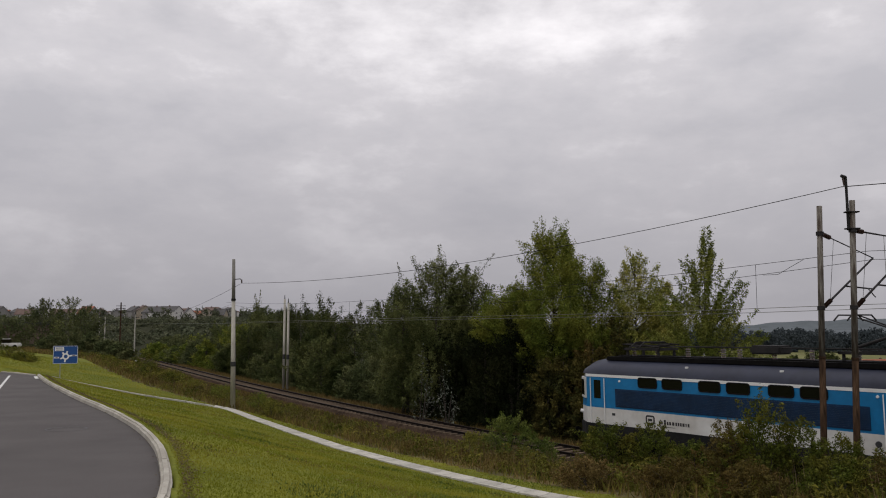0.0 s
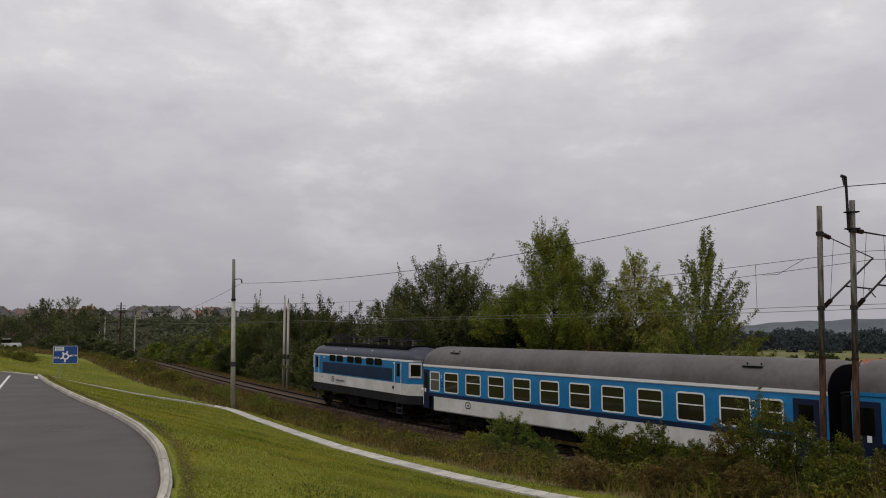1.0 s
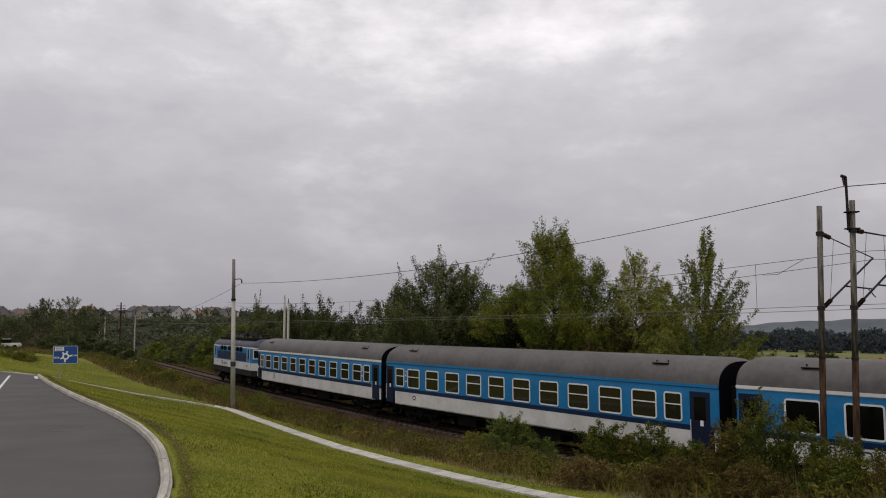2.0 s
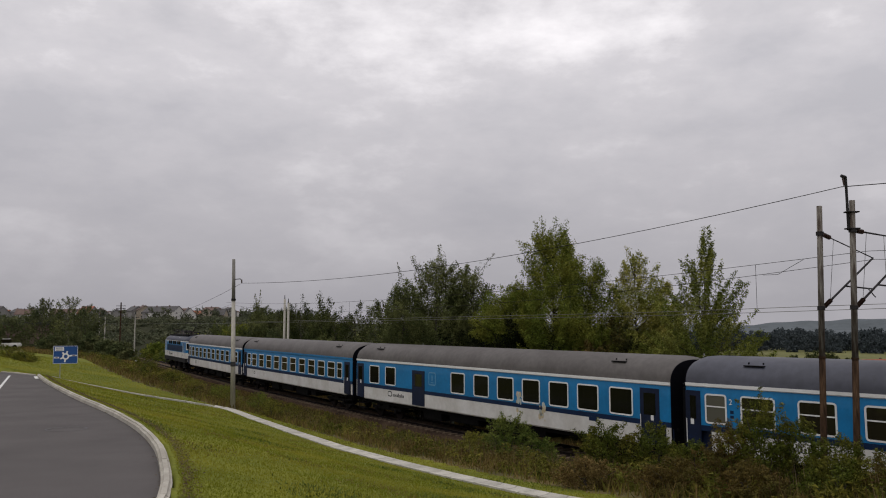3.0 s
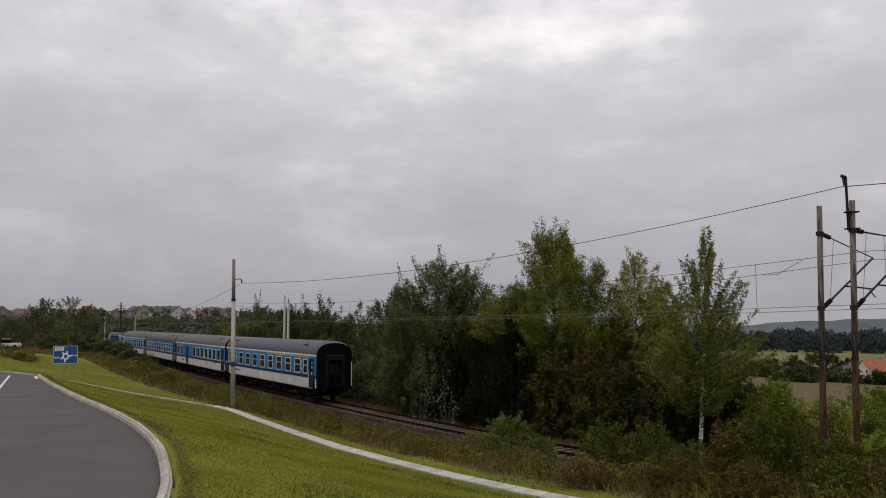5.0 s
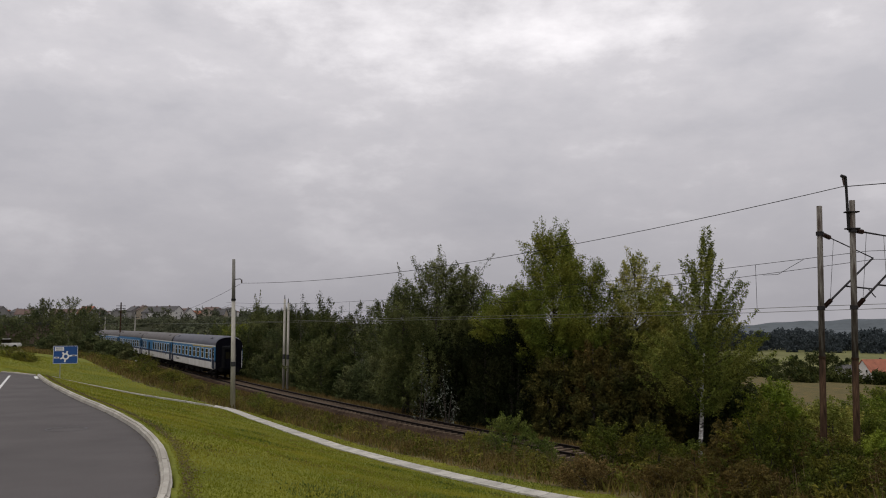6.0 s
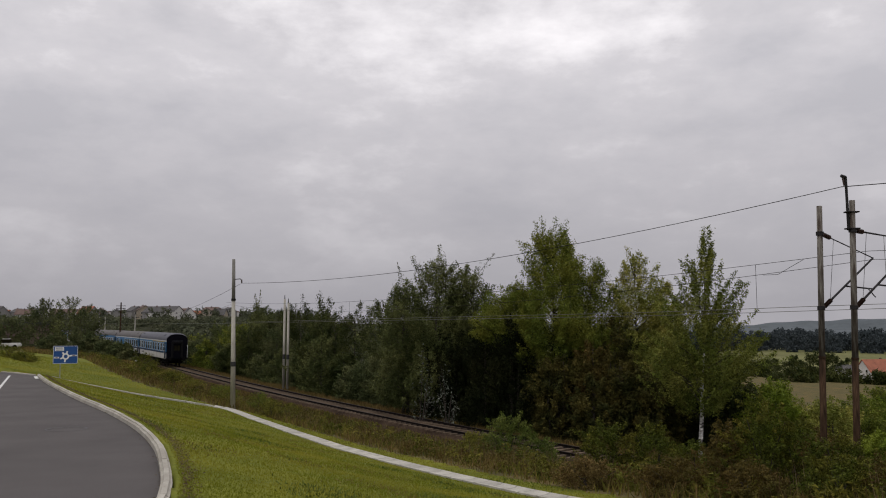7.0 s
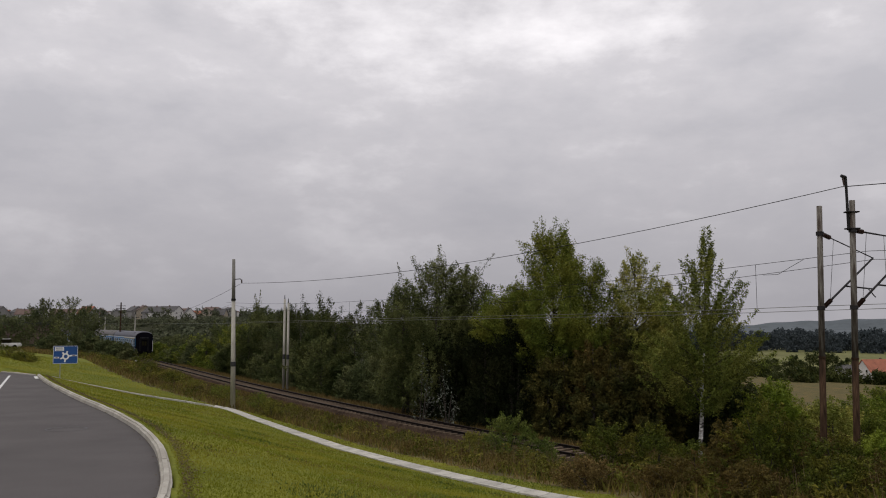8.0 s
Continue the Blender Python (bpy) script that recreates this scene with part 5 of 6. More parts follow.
def shrub(x, y, height, width, leaf, n, size, seed, label, name="shrub", z=None):
    rng = np.random.default_rng(seed)
    z0 = (float(ground_z(x, y)) if z is None else z) - 0.05
    thing = tagged(empty(name, pose(x, y, z0)), label, "shrub")
    c, p, d = crown_points(rng, height, width, height * 0.02, "bush", int(60 + width * 40), n, 0.085)
    p[:, 2] = np.maximum(p[:, 2], 0.03)
    v, f = leaves(rng, p, d * 0.5 + np.array([0, 0, 0.6]), size)
    mesh_ob("foliage", v, f, leaf).parent = thing
    bm = bmesh.new()
    for i in rng.permutation(len(c))[:9]:
        q = c[i]
        tube(bm, [(rng.normal(0, 0.1), rng.normal(0, 0.1), 0), (q[0] * 0.5, q[1] * 0.5, q[2] * 0.6), tuple(q)], 0.025, 0.008, 5, cap=False)
    part("stem", bm, "bark", thing)
    return thing


GREEN = "leafy deciduous tree beside the railway line"


def build_trees():
    T = tree
    # the tall group behind the line
    T("willow_tree", -0.2, 55.5, 11.2, 6.0, 1.8, "egg", "leaf_willow", 64000, 0.095, 11, "dark grey-green bushy willow with wispy top shoots", trunk_r=0.16, clumps=170, wisps=2, stems=3, lump=0.75)
    T("willow_tree", -2.6, 56.5, 9.4, 4.4, 1.2, "egg", "leaf_willow", 38000, 0.095, 12, "dark grey-green willow in the tree row", trunk_r=0.13, clumps=110, wisps=1, stems=2, lump=0.65)
    T("willow_tree", 2.0, 55.0, 10.6, 4.2, 1.6, "egg", "leaf_willow", 38000, 0.095, 13, "dark grey-green willow in the tree row", trunk_r=0.13, clumps=110, wisps=1, stems=2, lump=0.65)
    T("poplar_tree", 6.7, 48.5, 12.6, 7.0, 4.6, "poplar", "leaf_mid", 92000, 0.076, 24, "tall green poplar, the highest tree of the row", trunk_r=0.17, clumps=260, lump=0.62, stretch=2.0)
    T("poplar_tree", 4.0, 49.5, 9.0, 5.0, 5.6, "dome", "leaf_mid", 40000, 0.076, 15, "green poplar with loose outer branches", trunk_r=0.12, clumps=100, lump=0.7)
    T("poplar_tree", 9.0, 49.0, 10.6, 5.0, 4.4, "dome", "leaf_mid", 42000, 0.076, 16, "green poplar leaning against its taller neighbour", trunk_r=0.12, clumps=100, lump=0.7)
    T("aspen_tree", 11.8, 49.0, 11.2, 5.8, 3.8, "spire", "leaf_light", 40000, 0.076, 17, "yellow-green aspen beginning to turn", trunk_r=0.11, clumps=110, lump=0.55, stretch=2.0)
    T("aspen_tree", 13.6, 49.5, 9.4, 5.0, 3.4, "spire", "leaf_light", 32000, 0.076, 18, "pale green aspen beside its taller neighbour", trunk_r=0.10, clumps=70, lump=0.55, stretch=2.0)
    T("birch_tree", 12.8, 40.5, 11.3, 7.8, 2.8, "birch", "leaf_birch", 44000, 0.075, 29, "birch with white trunk and open airy crown", trunk_r=0.12, bark="birch_bark", clumps=120, lump=0.40, lean=0.055, stretch=2.3)
    # understorey below them, its darkest leaves coloured for the shade there
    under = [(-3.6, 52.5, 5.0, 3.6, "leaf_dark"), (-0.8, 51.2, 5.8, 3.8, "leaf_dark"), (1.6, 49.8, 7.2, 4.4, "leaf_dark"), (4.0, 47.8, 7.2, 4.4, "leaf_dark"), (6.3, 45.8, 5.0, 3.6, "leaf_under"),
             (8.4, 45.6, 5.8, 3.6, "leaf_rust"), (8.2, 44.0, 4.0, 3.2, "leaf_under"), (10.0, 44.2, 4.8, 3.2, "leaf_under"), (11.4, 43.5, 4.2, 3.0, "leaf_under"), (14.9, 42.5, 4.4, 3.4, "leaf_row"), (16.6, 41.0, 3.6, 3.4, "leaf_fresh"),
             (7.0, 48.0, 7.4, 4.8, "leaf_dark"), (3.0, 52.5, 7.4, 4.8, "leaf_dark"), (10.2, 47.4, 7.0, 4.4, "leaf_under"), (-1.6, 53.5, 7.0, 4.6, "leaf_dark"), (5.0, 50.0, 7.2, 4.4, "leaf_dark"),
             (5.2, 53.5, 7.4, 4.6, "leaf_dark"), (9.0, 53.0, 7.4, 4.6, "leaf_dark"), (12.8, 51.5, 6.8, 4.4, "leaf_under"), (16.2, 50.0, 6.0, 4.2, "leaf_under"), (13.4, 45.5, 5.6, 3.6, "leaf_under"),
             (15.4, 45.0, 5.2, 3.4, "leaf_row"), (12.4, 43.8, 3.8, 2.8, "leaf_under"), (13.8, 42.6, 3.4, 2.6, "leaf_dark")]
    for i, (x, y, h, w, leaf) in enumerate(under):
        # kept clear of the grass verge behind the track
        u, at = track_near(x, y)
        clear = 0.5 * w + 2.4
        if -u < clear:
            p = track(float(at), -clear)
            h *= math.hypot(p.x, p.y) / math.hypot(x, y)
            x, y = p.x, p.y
        what = {"leaf_dark": "dense green thicket under the trees, leaves darkened for shade", "leaf_under": "dark olive thicket under the trees", "leaf_rust": "thicket with leaves turning rust brown", "leaf_row": "green thicket under the trees", "leaf_fresh": "fresh green thicket beside the birch"}[leaf]
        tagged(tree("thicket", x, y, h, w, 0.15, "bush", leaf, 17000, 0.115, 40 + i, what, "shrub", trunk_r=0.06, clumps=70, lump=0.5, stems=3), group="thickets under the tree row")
    # the long row up the line
    rng = np.random.default_rng(77)
    k = 0
    for s in np.arange(37, 150, 4.3):
        for depth in (0, 1):
            off = -(6.0 + depth * 4.2 + rng.uniform(-0.6, 0.9))
            p = track(s + rng.uniform(-1.4, 1.4) + depth * 2, off)
            lo = 0.5 if s > 116 else 0.72 if s > 95 else 1.0
            h = (rng.uniform(5.4, 7.2) if depth == 0 else rng.uniform(8.2, 9.8)) * lo * (0.6 if (depth == 0 and rng.uniform() < 0.35) else 1)
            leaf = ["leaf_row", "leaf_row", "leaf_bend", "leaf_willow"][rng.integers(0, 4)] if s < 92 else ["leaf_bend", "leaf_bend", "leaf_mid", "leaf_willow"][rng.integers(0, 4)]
            tagged(tree("row_tree", p.x, p.y, h, rng.uniform(4.2, 5.6), 0.3, "egg" if depth else "bush", leaf, 13000 if s < 90 else 6000, 0.13 if s < 90 else 0.19, 100 + k, "young green tree in the row behind the track" if depth else "low green tree close to the track",
                        trunk_r=0.09, clumps=60, lump=0.7, wisps=2 if (depth and k % 5 == 0) else 0), group="tree row along the line")
            k += 1
    # on the lawn's side, up the line
    for i, (x, y, h, w, leaf) in enumerate([(-36.0, 90, 2.5, 3.4, "leaf_bend"), (-41.0, 98, 2.5, 3.6, "leaf_bend"), (-45.5, 104, 3.3, 4.4, "leaf_bend"), (-50, 112, 8.4, 6, "leaf_bend"), (-55, 118, 10.2, 6.4, "leaf_willow"), (-60, 120, 9.6, 6.5, "leaf_bend"),
                                             (-66, 122, 6.6, 7, "leaf_bend"), (-72, 126, 5.2, 6, "leaf_bend"), (-60, 104, 4.2, 5, "leaf_bend"), (-67, 106, 3.6, 5, "leaf_light"), (-49, 101, 3.0, 4, "leaf_bend")]):
        tagged(tree("hedge_tree", x, y, h * 0.8, w, 0.1, "bush", leaf, 9000, 0.16, 300 + i, "rounded green bush by the far bend" if h < 5 else "bushy green tree by the far bend", "shrub" if h < 5 else "tree", trunk_r=0.08, clumps=60, lump=0.6, stems=2), group="bushes by the far bend")
    # silvery young willow shoots at the foot of the row
    for i, (x, y, h, w) in enumerate([(-1.3, 49.6, 5.0, 1.7), (0.3, 48.9, 4.3, 1.6)]):
        tagged(shrub(x, y, h, w, "leaf_silver", 230, 0.11, 350 + i, "thin shrub with pale silvery leaves", "silver_shrub"), group="silver shrubs")


build_trees()


def build_shrubs():
    # along the near side of the line, in front of the train
    S = [(2.5, 31.5, 2.1, 2.4, "leaf_elder", 3800, "bright green elder shrub on the bank"), (3.7, 31.0, 1.6, 2.0, "leaf_elder", 2400, "green shrub on the weedy bank"), (1.2, 32.0, 1.2, 1.8, "green_weed", 1800, "low green shrub on the weedy bank"),
         (5.2, 25.6, 1.9, 2.2, "leaf_bank", 4200, "dense dark bramble shrub on the bank"), (6.5, 25.2, 2.1, 2.2, "leaf_bank", 4200, "dense dark bramble shrub on the bank"), (7.4, 24.0, 1.7, 2.0, "leaf_bank", 3200, "dense dark bramble shrub on the bank"),
         (8.2, 20.9, 2.6, 2.0, "leaf_bank", 3600, "tall wild olive-green shrub on the bank"), (9.1, 20.8, 2.2, 1.8, "leaf_bank", 3600, "tall wild green shrub by the masts"), (7.5, 21.6, 1.9, 1.6, "leaf_rust", 2800, "wild shrub with rusty leaves"),
         (10.3, 20.9, 2.2, 1.8, "leaf_bank", 3400, "wild green shrub at the foot of a mast"), (11.6, 20.9, 2.4, 1.9, "leaf_bank", 3600, "wild green shrub at the foot of a mast"), (12.8, 20.5, 2.5, 2.0, "leaf_bank", 3600, "wild green shrub at the frame of the bank"),
         (4.0, 22.6, 0.9, 1.6, "dry_grass", 1800, "low patch of dry bramble"), (6.0, 21.2, 1.0, 1.9, "leaf_rust", 2200, "low brownish bramble on the bank"), (7.3, 19.3, 1.0, 1.9, "leaf_rust", 2400, "low brownish bramble on the bank"), (9.0, 18.6, 1.1, 1.8, "leaf_bank", 2400, "low green bramble on the bank"), (10.4, 18.6, 1.3, 2.0, "leaf_rust", 2600, "low brownish bramble on the bank"),
         (-10.6, 49.8, 1.1, 1.6, "green_weed", 1500, "small shrub beside the concrete pole"), (-12.2, 53.8, 1.5, 2.0, "leaf_mid", 1800, "small dark shrub beside the concrete pole"), (-15.5, 57, 1.2, 2.4, "leaf_mid", 1800, "low shrub on the bank"), (-31.6, 58.6, 0.9, 2.6, "leaf_bank", 1500, "low rough shrub in the lawn hollow"), (-29.8, 57.4, 0.7, 2.2, "leaf_bank", 1200, "low rough shrub in the lawn hollow"),
         (-24, 66, 1.3, 2.4, "leaf_bank", 1600, "rough shrub on the far bank"), (-21, 62, 1.0, 2.0, "leaf_bank", 1400, "rough shrub on the far bank"), (-27.5, 74, 1.5, 2.6, "leaf_bank", 1600, "rough shrub on the far bank"), (-18.6, 60, 0.9, 2.0, "green_weed", 1400, "pale weedy shrub on the far bank")]
    for i, (x, y, h, w, leaf, n, label) in enumerate(S):
        tagged(shrub(x, y, h, w, leaf, int(n * 3.2), 0.05, 400 + i, label), group="wild shrubs on the near bank")
    # beyond the line on the east
    for i, (x, y, h, w, leaf) in enumerate([(18.6, 46, 4.2, 4, "leaf_fresh"), (20.5, 50, 3.6, 4, "leaf_mid"), (22.8, 48, 2.8, 4, "leaf_light"), (25.5, 47, 4.4, 4.4, "leaf_mid"), (28.5, 48, 4.6, 4, "leaf_mid"), (19.5, 41, 3.2, 3.6, "leaf_light"), (22, 43, 3.4, 3.8, "leaf_mid"), (24.5, 44.5, 3.6, 4, "leaf_fresh"), (27, 46, 3.6, 4, "leaf_mid"), (41, 76, 4.2, 6, "leaf_row"), (28.5, 42, 4.6, 3.2, "leaf_fresh"), (25.2, 42.5, 5.2, 2.6, "leaf_fresh"), (17.0, 36.5, 2.4, 3, "leaf_rust"), (19.0, 35.0, 2.4, 3, "leaf_fresh"), (21.0, 34.0, 2.6, 3, "leaf_mid")]):
        tagged(tree("field_bush", x, y, h * (0.95 if y > 40 else 0.8), w, 0.1, "bush", leaf, 14000, 0.085, 500 + i, "bright green bush on the valley side", "shrub", trunk_r=0.06, clumps=60, lump=0.5, stems=2), group="bushes on the valley side")


build_shrubs()


def blades(name, material, x, y, z, h, w, rng, label, lean=0.35):
    n = len(x)
    a = rng.uniform(0, 2 * np.pi, n)
    dx, dy = np.cos(a) * w / 2, np.sin(a) * w / 2
    l1, l2 = rng.normal(0, lean, n) * h, rng.normal(0, lean, n) * h
    v = np.stack([np.c_[x - dx, y - dy, z - 0.02], np.c_[x + dx, y + dy, z - 0.02], np.c_[x + l1, y + l2, z + h]], 1)
    ob = mesh_ob(name, v.reshape(-1, 3), np.arange(n * 3).reshape(n, 3), material)
    return tagged(ob, label, "grass", kind="stuff")


def build_grass():
    rng = np.random.default_rng(9)
    # mown lawn, thinning with distance
    n = 330000
    r = 8.5 + 66 * rng.uniform(0, 1, n) ** 1.7
    az = np.radians(rng.uniform(-30, 14, n))
    x, y = r * np.sin(az), r * np.cos(az)
    keep = lawn_at(x, y) & ~inside(x, y, [(a + 0.1, b) for a, b in ROAD_EDGE])
    g = np.array([tuple(q) for q in resample(GUTTER, 0.4)])
    for gx, gy, _ in g:
        keep &= (x - gx) ** 2 + (y - gy) ** 2 > 0.085
    x, y, r = x[keep], y[keep], r[keep]
    blades("lawn_grass", "lawn_blade", x, y, ground_z(x, y), rng.uniform(0.012, 0.028, len(x)) * (1 + r / 60), 0.012 + r * 0.0009, rng, "short mown grass of the lawn", 0.5)
    # broad-leaved and straw-coloured patches in the mown grass
    for name, m, n, seed, lo, hi, w, label in (("clover_patches", "leaf_elder", 60000, 31, 0.02, 0.05, 0.03, "darker clover patches in the mown lawn"), ("straw_patches", "dry_grass", 60000, 32, 0.012, 0.035, 0.012, "dry straw patches in the mown lawn")):
        rg = np.random.default_rng(seed)
        r = 9 + 45 * rg.uniform(0, 1, n) ** 1.5
        az = np.radians(rg.uniform(-28, 14, n))
        x, y = r * np.sin(az), r * np.cos(az)
        k = seed * 1.7
        f = np.sin(x * 0.9 + k + 1.4 * np.sin(y * 0.55)) * np.sin(y * 0.6 + k + 1.2 * np.sin(x * 0.8)) + 0.5 * np.sin(x * 2.3 + k) * np.sin(y * 1.7 - k)
        keep = lawn_at(x, y) & ~inside(x, y, [(a + 0.2, b) for a, b in ROAD_EDGE]) & (f + rg.normal(0, 0.16, n) > 0.62)
        for gx, gy, _ in g:
            keep &= (x - gx) ** 2 + (y - gy) ** 2 > 0.1
        x, y, r = x[keep], y[keep], r[keep]
        blades(name, m, x, y, ground_z(x, y), rg.uniform(lo, hi, len(x)) * (1 + r / 60), w + r * 0.0009, rg, label, 0.6)
    # tall weeds on the bank between lawn and line
    for name, m, n, lo, hi, w, label, seed in (("dry_weeds", "dry_grass", 95000, 0.12, 0.55, 0.02, "tall dry straw-coloured grass on the bank", 1), ("green_weeds", "green_weed", 55000, 0.1, 0.4, 0.03, "green weeds among the dry grass", 2)):
        rng = np.random.default_rng(seed)
        s, u = rng.uniform(-8, 120, n), 1.75 + 16.5 * rng.uniform(0, 1, n) ** 1.4
        xx, yy, th = np.interp(s, _ss, _tx), np.interp(s, _ss, _ty), np.interp(s, _ss, _th)
        x, y = xx - u * np.sin(th), yy + u * np.cos(th)
        keep = ~lawn_at(x, y) & (y > 14) & ~inside(x, y, ROAD_EDGE)
        patch = np.sin(x * 0.9 + 1.3 * np.sin(y * 0.5)) * np.sin(y * 0.7 + seed * 2) + rng.normal(0, 0.5, n)
        keep &= patch > -0.5
        x, y, u, s = x[keep], y[keep], u[keep], s[keep]
        z = np.maximum(ground_z(x, y), np.where(u < 2.6, -0.25 - (u - 1.55) * 0.45, -9))
        h = rng.uniform(lo, hi, len(x)) * np.clip((u - 1.0) / 2.2, 0.4, 1) * np.where((s > 58) & (u < 12), 0.4, 1)
        blades(name, m, x, y, z, h, w + np.hypot(x, y) * 0.0006, rng, label)
    # dead stalks standing out of the near bank
    rng = np.random.default_rng(8)
    n = 9000
    s, u = rng.uniform(-9, 45, n), 3.0 + 12 * rng.uniform(0, 1, n)
    xx, yy, th = np.interp(s, _ss, _tx), np.interp(s, _ss, _ty), np.interp(s, _ss, _th)
    x, y = xx - u * np.sin(th), yy + u * np.cos(th)
    keep = ~lawn_at(x, y) & ~lawn_at(x - 0.6, y - 0.6) & (y > 15) & (np.sin(x * 1.7) * np.sin(y * 1.3 + 1) > -0.1)
    x, y = x[keep], y[keep]
    blades("dead_stalks", "dead_stalk", x, y, ground_z(x, y), rng.uniform(0.4, 1.0, len(x)), 0.018, rng, "thin dead brown stalks on the bank", 0.16)
    # verge behind the line
    rng = np.random.default_rng(4)
    n = 50000
    s, u = rng.uniform(0, 110, n), -(1.9 + 4.5 * rng.uniform(0, 1, n))
    xx, yy, th = np.interp(s, _ss, _tx), np.interp(s, _ss, _ty), np.interp(s, _ss, _th)
    x, y = xx - u * np.sin(th), yy + u * np.cos(th)
    blades("verge_grass", "dry_grass", x, y, ground_z(x, y), rng.uniform(0.1, 0.5, n), 0.05, rng, "rough grass verge behind the track")


build_grass()


def build_litter():
    """Brown fallen leaves and grit along both sides of the kerb."""
    rng = np.random.default_rng(15)
    line = resample(KERB[1:], 0.25)
    P = []
    for a, b in zip(line, line[1:]):
        d = (b - a).normalized()
        nrm = Vector((d.y, -d.x))
        for _ in range(34):
            out = 0.13 + abs(rng.normal(0, 0.12))
            q = a + (b - a) * rng.uniform() + nrm * out
            P.append((q.x, q.y, 0.0))
        for _ in range(9):
            q = a + (b - a) * rng.uniform() - nrm * (0.01 + abs(rng.normal(0, 0.09)))
            P.append((q.x, q.y, 1.0))
    P = np.array(P)
    z = np.where(P[:, 2] > 0.5, road_z(P[:, 0], P[:, 1]) + 0.012, ground_z(P[:, 0], P[:, 1]) + 0.045)
    v, f = leaves(rng, np.c_[P[:, :2], z], np.tile([0, 0, 3.0], (len(P), 1)), 0.035, 1.3)
    tagged(mesh_ob("fallen_leaves", v, f, "litter"), "brown fallen leaves and grit along the kerb", "leaf litter", kind="stuff")


build_litter()


def build_brambles():
    """Low tangles all over the bank, too many to tell apart."""
    for name, leaf, seed, count, label in (("bramble_patches", "leaf_bank", 61, 420, "low green bramble tangles on the bank"), ("rusty_brambles", "leaf_rust", 62, 200, "low brown bramble tangles on the bank"), ("nettle_patches", "green_weed", 63, 190, "pale green nettles on the bank")):
        rng = np.random.default_rng(seed)
        s, u = rng.uniform(-9, 75, count * 3), 2.6 + 14 * rng.uniform(0, 1, count * 3) ** 1.3
        xx, yy, th = np.interp(s, _ss, _tx), np.interp(s, _ss, _ty), np.interp(s, _ss, _th)
        x, y = xx - u * np.sin(th), yy + u * np.cos(th)
        keep = ~lawn_at(x, y) & ~lawn_at(x - 0.5, y - 0.5) & (y > 15) & (x < 16) & ((s < 58) | (u > 11))
        spots = [(a, b, rng.uniform(0.35, 0.95), rng.uniform(0.9, 2.0)) for a, b in zip(x[keep][:count], y[keep][:count])]
        woods(name, spots, leaf, 340, 0.075, seed, label)["category"] = "brambles"


# -- the distance: valley woods and fields on the east, houses on the hill on the north-west
def woods(name, spots, leaf, per, size, seed, label):
    """Many crowns too far off to count, in one mesh."""
    rng = np.random.default_rng(seed)
    P, D = [], []
    xs, ys = np.array([s[0] for s in spots]), np.array([s[1] for s in spots])
    zs = ground_z(xs, ys)
    for (x, y, h, w), z in zip(spots, zs):
        _, p, d = crown_points(rng, h, w, h * 0.03, "egg" if h > w else "bush", 40, per, w * 0.07)
        P.append(p + np.array([x, y, z - 0.2]))
        D.append(d)
    P, D = np.concatenate(P), np.concatenate(D)
    v, f = leaves(rng, P, D * 0.5 + np.array([0, 0, 0.5]), size)
    return tagged(mesh_ob(name, v, f, leaf), label, "woodland", kind="stuff")


def polar(az, r):
    return r * math.sin(radians(az)), r * math.cos(radians(az))


def house(x, y, w, d, wall_h, ridge, turn, roof, label, wall="plaster", drop=0.0):
    z = float(ground_z(x, y)) - drop
    t = tagged(empty("house", pose(x, y, z, 0, 0, turn)), label, "house", "distant houses")
    bm = bmesh.new()
    prof = [(-w / 2, -0.5), (w / 2, -0.5), (w / 2, wall_h), (0, ridge - 0.15), (-w / 2, wall_h)]
    a, b = [bm.verts.new((p, -d / 2, q)) for p, q in prof], [bm.verts.new((p, d / 2, q)) for p, q in prof]
    for k in range(5):
        bm.faces.new((a[k], a[(k + 1) % 5], b[(k + 1) % 5], b[k]))
    bm.faces.new(a[::-1])
    bm.faces.new(b)
    bmesh.ops.recalc_face_normals(bm, faces=bm.faces)
    part("wall", bm, wall, t)
    for sx in (-1, 1):
        bm = bmesh.new()
        k = (ridge - wall_h) / (w / 2)
        e = w / 2 + 0.4
        q = [(0, ridge), (sx * e, ridge - k * e), (sx * e, ridge - k * e + 0.2), (0, ridge + 0.2)]
        a, b = [bm.verts.new((p, -d / 2 - 0.4, r)) for p, r in q], [bm.verts.new((p, d / 2 + 0.4, r)) for p, r in q]
        for i in range(4):
            bm.faces.new((a[i], a[(i + 1) % 4], b[(i + 1) % 4], b[i]))
        bm.faces.new(a[::-1])
        bm.faces.new(b)
        bmesh.ops.recalc_face_normals(bm, faces=bm.faces)
        part("roof", bm, roof, t)
    part("chimney", boxed(-0.9, -0.3, -0.4, 0.4, ridge - 0.9, ridge + 0.7), "roof_brown", t)
    for px in (-w * 0.24, w * 0.24):
        for pz in ([1.0, 3.7] if wall_h > 4 else [1.0]):
            wd = part("window", boxed(px - 0.6, px + 0.6, -d / 2 - 0.05, -d / 2 + 0.02, pz, pz + 1.3), "white_frame", t)
            part("pane", boxed(px - 0.5, px + 0.5, -d / 2 - 0.08, -d / 2 - 0.05, pz + 0.1, pz + 1.2), "coach_glass", wd)
    return t


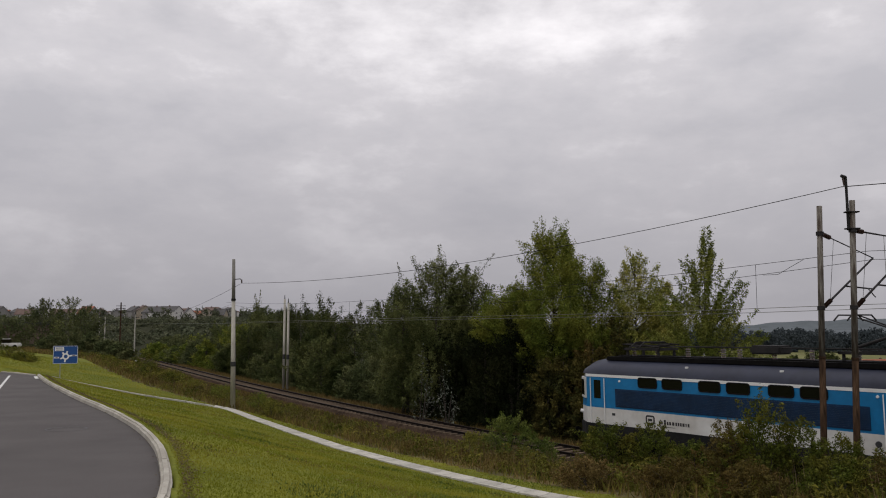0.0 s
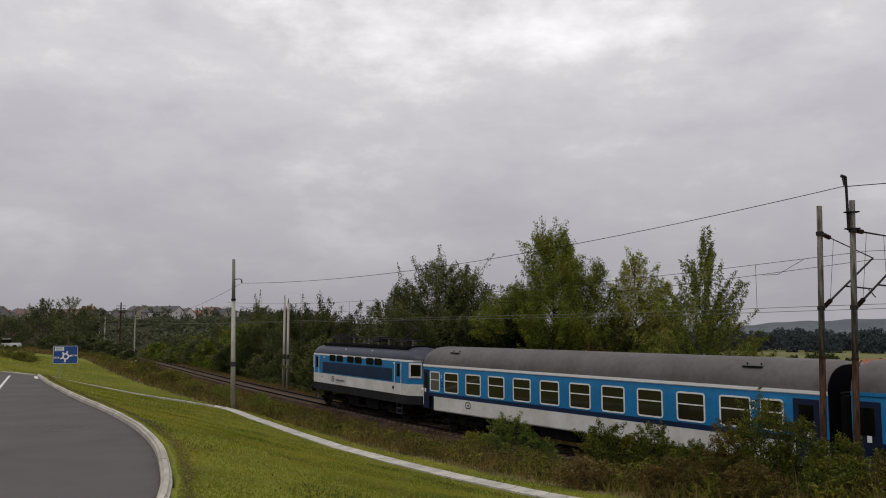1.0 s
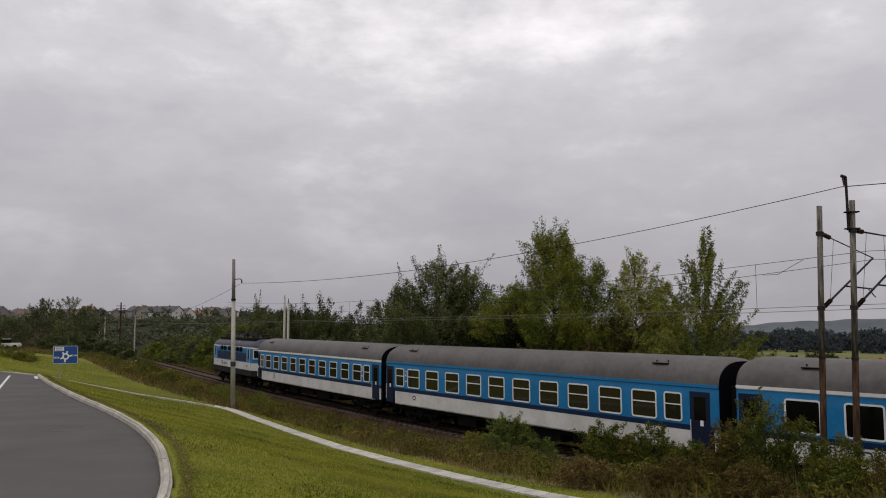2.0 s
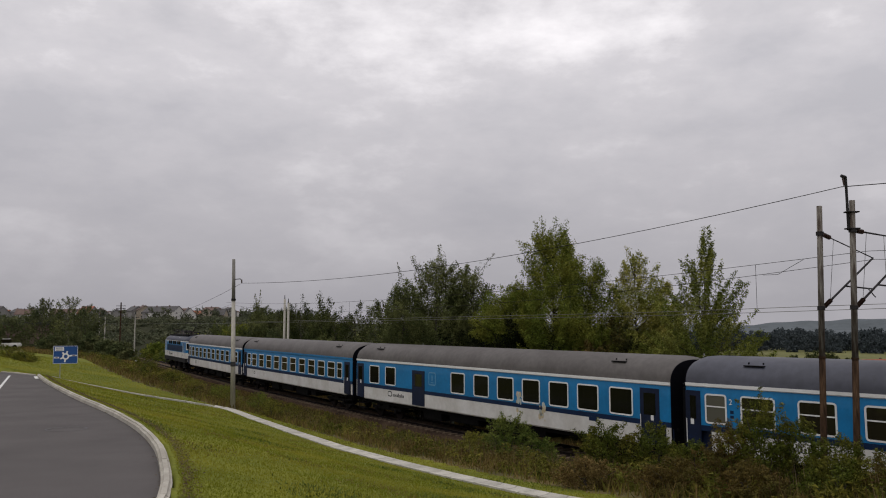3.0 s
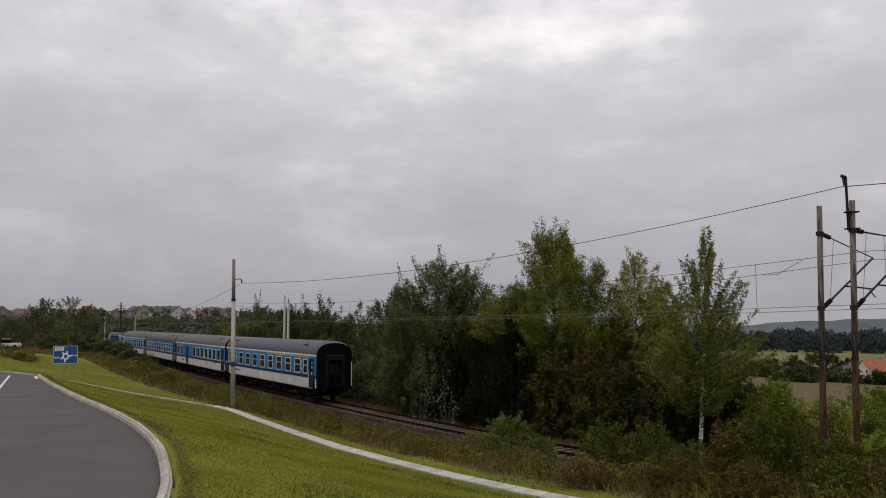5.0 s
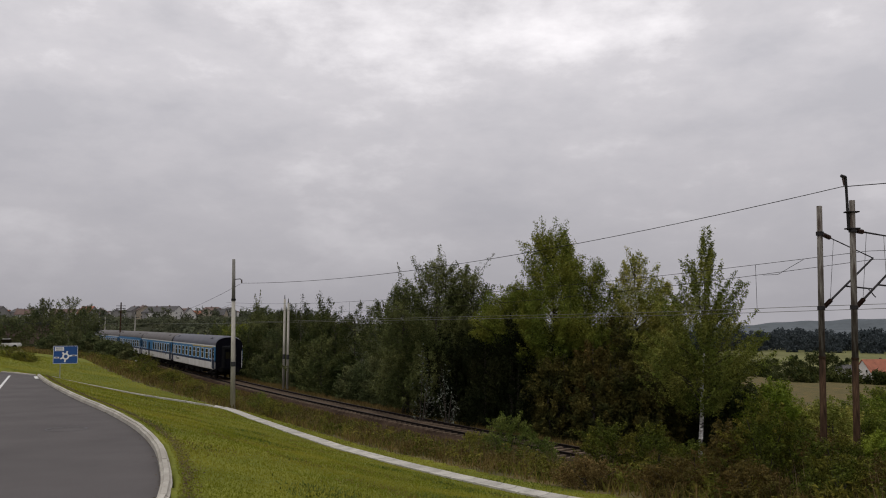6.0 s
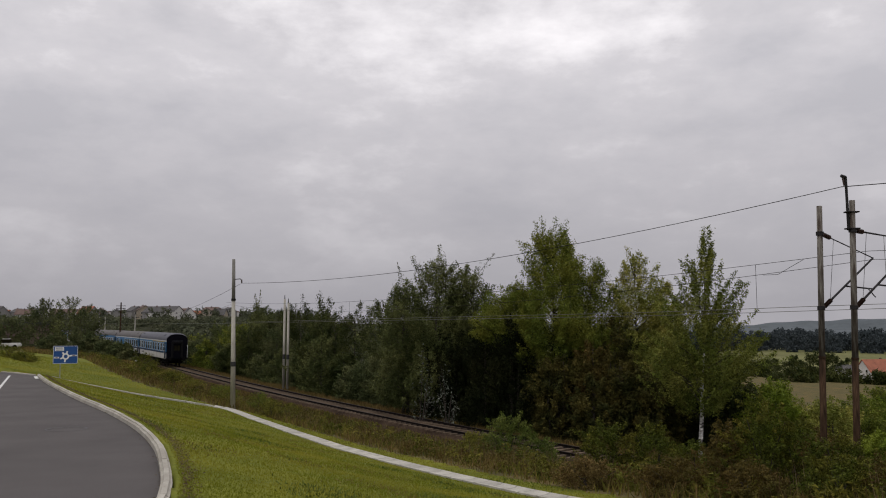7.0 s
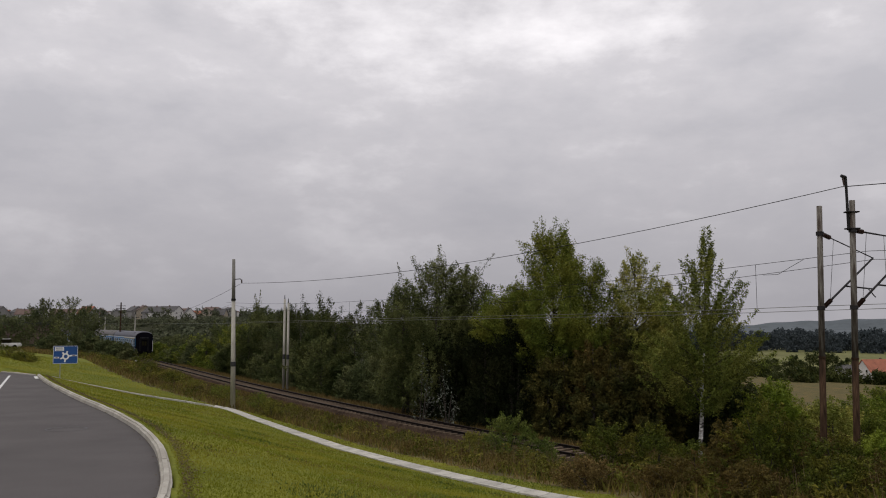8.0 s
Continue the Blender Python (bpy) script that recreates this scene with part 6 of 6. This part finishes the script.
def build_distance():
    rng = np.random.default_rng(21)
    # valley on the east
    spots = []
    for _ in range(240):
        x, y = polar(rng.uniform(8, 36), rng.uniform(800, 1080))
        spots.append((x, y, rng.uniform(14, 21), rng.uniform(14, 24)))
    woods("valley_forest", spots, "leaf_hazy", 500, 2.1, 31, "dark forest across the valley with haze in its colour")
    spots = []
    for az, r, h, w in ((19.6, 330, 9, 11), (20.6, 345, 9, 12), (21.6, 385, 10, 12), (22.5, 390, 11, 12), (23.3, 395, 11, 12), (24.2, 385, 11, 12), (24.9, 300, 13, 11), (25.6, 290, 12, 9), (23.4, 560, 9, 9), (26.9, 540, 9, 11), (30.1, 450, 11, 11), (31.2, 440, 11, 11), (19.6, 190, 5, 7), (28.4, 230, 4.5, 7), (29.6, 235, 5, 8), (30.8, 230, 6, 8),
                        (23.2, 210, 4.4, 11), (26.2, 230, 5, 11), (21.4, 250, 6, 11)):
        x, y = polar(az + rng.normal(0, 0.15), r)
        spots.append((x, y, h * 0.75, w))
    woods("valley_hedges", spots, "leaf_row", 2600, 0.5, 32, "hedges and bushes between the valley fields")
    for az, r, w, d, wh, rd, turn, roof, label in ((28.55, 375, 8.2, 19, 4.2, 8.8, -74, "roof_red", "white house with a red tiled roof in the valley"), (26.9, 385, 7, 13, 3.2, 6.0, 80, "roof_slate", "low grey-roofed barn in the valley")):
        x, y = polar(az, r)
        house(x, y, w, d, wh, rd, turn, roof, label)
    # hills on the skyline, coloured with the haze in front of them
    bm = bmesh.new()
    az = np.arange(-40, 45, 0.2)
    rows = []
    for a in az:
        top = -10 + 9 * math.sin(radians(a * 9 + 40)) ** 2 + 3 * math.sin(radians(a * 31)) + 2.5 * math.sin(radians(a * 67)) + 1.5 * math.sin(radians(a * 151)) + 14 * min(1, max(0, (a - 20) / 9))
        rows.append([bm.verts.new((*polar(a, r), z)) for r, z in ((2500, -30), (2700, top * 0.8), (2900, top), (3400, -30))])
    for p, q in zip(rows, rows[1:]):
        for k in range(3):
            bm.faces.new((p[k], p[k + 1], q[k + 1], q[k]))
    tagged(part("distant_hills", bm, "hill", smooth=True), "wooded hills on the horizon, paled by haze in their colour", "hills", kind="structure")
    # the hill with the village on the north-west
    turns = (15, 70, 40, 85, 25, 60, 100, 10)
    for i in range(46):
        a = -29.6 + i * 0.33 + rng.uniform(-0.15, 0.15)
        x, y = polar(a, 560 + 230 * rng.uniform())
        k = rng.uniform(0.75, 1.15)
        roof = ("roof_brown", "roof_slate", "roof_slate", "roof_red", "roof_brown", "roof_slate", "roof_brown")[i % 7]
        house(x, y, 9 * k, rng.uniform(9, 14) * k, rng.uniform(3.4, 5.8) * k, 8.4 * k, turns[i % 8] + rng.uniform(-8, 8), roof,
              "village house with a %s roof" % {"roof_red": "red tiled", "roof_brown": "brown tiled", "roof_slate": "grey"}[roof], ("plaster", "plaster_beige", "plaster_grey")[i % 3])
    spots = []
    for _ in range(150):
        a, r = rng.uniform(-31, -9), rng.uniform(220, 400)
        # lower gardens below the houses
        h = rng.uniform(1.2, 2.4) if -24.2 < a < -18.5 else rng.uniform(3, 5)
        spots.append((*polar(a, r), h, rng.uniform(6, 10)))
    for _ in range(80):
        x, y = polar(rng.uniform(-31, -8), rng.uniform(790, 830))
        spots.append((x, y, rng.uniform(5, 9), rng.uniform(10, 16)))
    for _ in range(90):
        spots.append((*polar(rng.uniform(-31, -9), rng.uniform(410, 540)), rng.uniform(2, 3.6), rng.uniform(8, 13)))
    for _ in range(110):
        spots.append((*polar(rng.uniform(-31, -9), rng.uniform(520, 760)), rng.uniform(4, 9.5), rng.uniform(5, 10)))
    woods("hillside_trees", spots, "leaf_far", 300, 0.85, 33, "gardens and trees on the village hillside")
    # long low shed with a pale car park edge at the far left
    x, y = polar(-29.0, 170)
    t = tagged(empty("long_shed", pose(x, y, float(ground_z(x, y)), 0, 0, 28)), "long low dark shed with a flat roof", "shed")
    part("wall", boxed(-16, 10, -4, 4, -0.5, 3.4), "roof_brown", t)
    part("roof", boxed(-16.5, 10.5, -4.6, 4.6, 3.4, 3.9), "under_grey", t)
    x, y = polar(-28.6, 128)
    c = tagged(empty("parked_car", pose(x, y, float(ground_z(x, y)), 0, 0, 25)), "white parked car behind the lawn bank", "car")
    part("body", boxed(-2.1, 2.1, -0.86, 0.86, 0.28, 0.86, bevel=0.14), "white", c)
    part("cabin", boxed(-1.5, 1.0, -0.74, 0.74, 0.84, 1.42, bevel=0.2), "coach_glass", c, "dark glazed cabin")
    part("car_roof", boxed(-1.2, 0.7, -0.7, 0.7, 1.38, 1.45, bevel=0.03), "white", c)
    for sx in (-1.3, 1.3):
        for sy in (-0.82, 0.82):
            part("wheel", tubed([(sx, sy - 0.08, 0.31), (sx, sy + 0.08, 0.31)], 0.31, 0.31, 14), "rubber", c)


build_distance()
build_brambles()


# -- everything that moves: the train runs away along its line
def motions():
    back = 0.0
    cars = [(loco, -8.37, 4.2)]
    for ob, n in zip((coach_1, coach_2, coach_3, coach_4), LEN):
        cars.append((ob, back + n / 2, n / 2 - 3.6))
        back += n
    for ob, behind, pivot in cars:
        rows = []
        for k in range(0, 17):
            t = k * 0.5
            s = JOINT0 + SPEED * t - behind
            a, b = track(s + pivot), track(s - pivot)
            d, c = a - b, (a + b) / 2
            rows.append((t, Matrix.Translation(c) @ Matrix.Rotation(math.atan2(d.y, d.x), 4, "Z") @ Matrix.Rotation(-math.atan2(d.z, math.hypot(d.x, d.y)), 4, "Y")))
        walk(ob, rows)


motions()
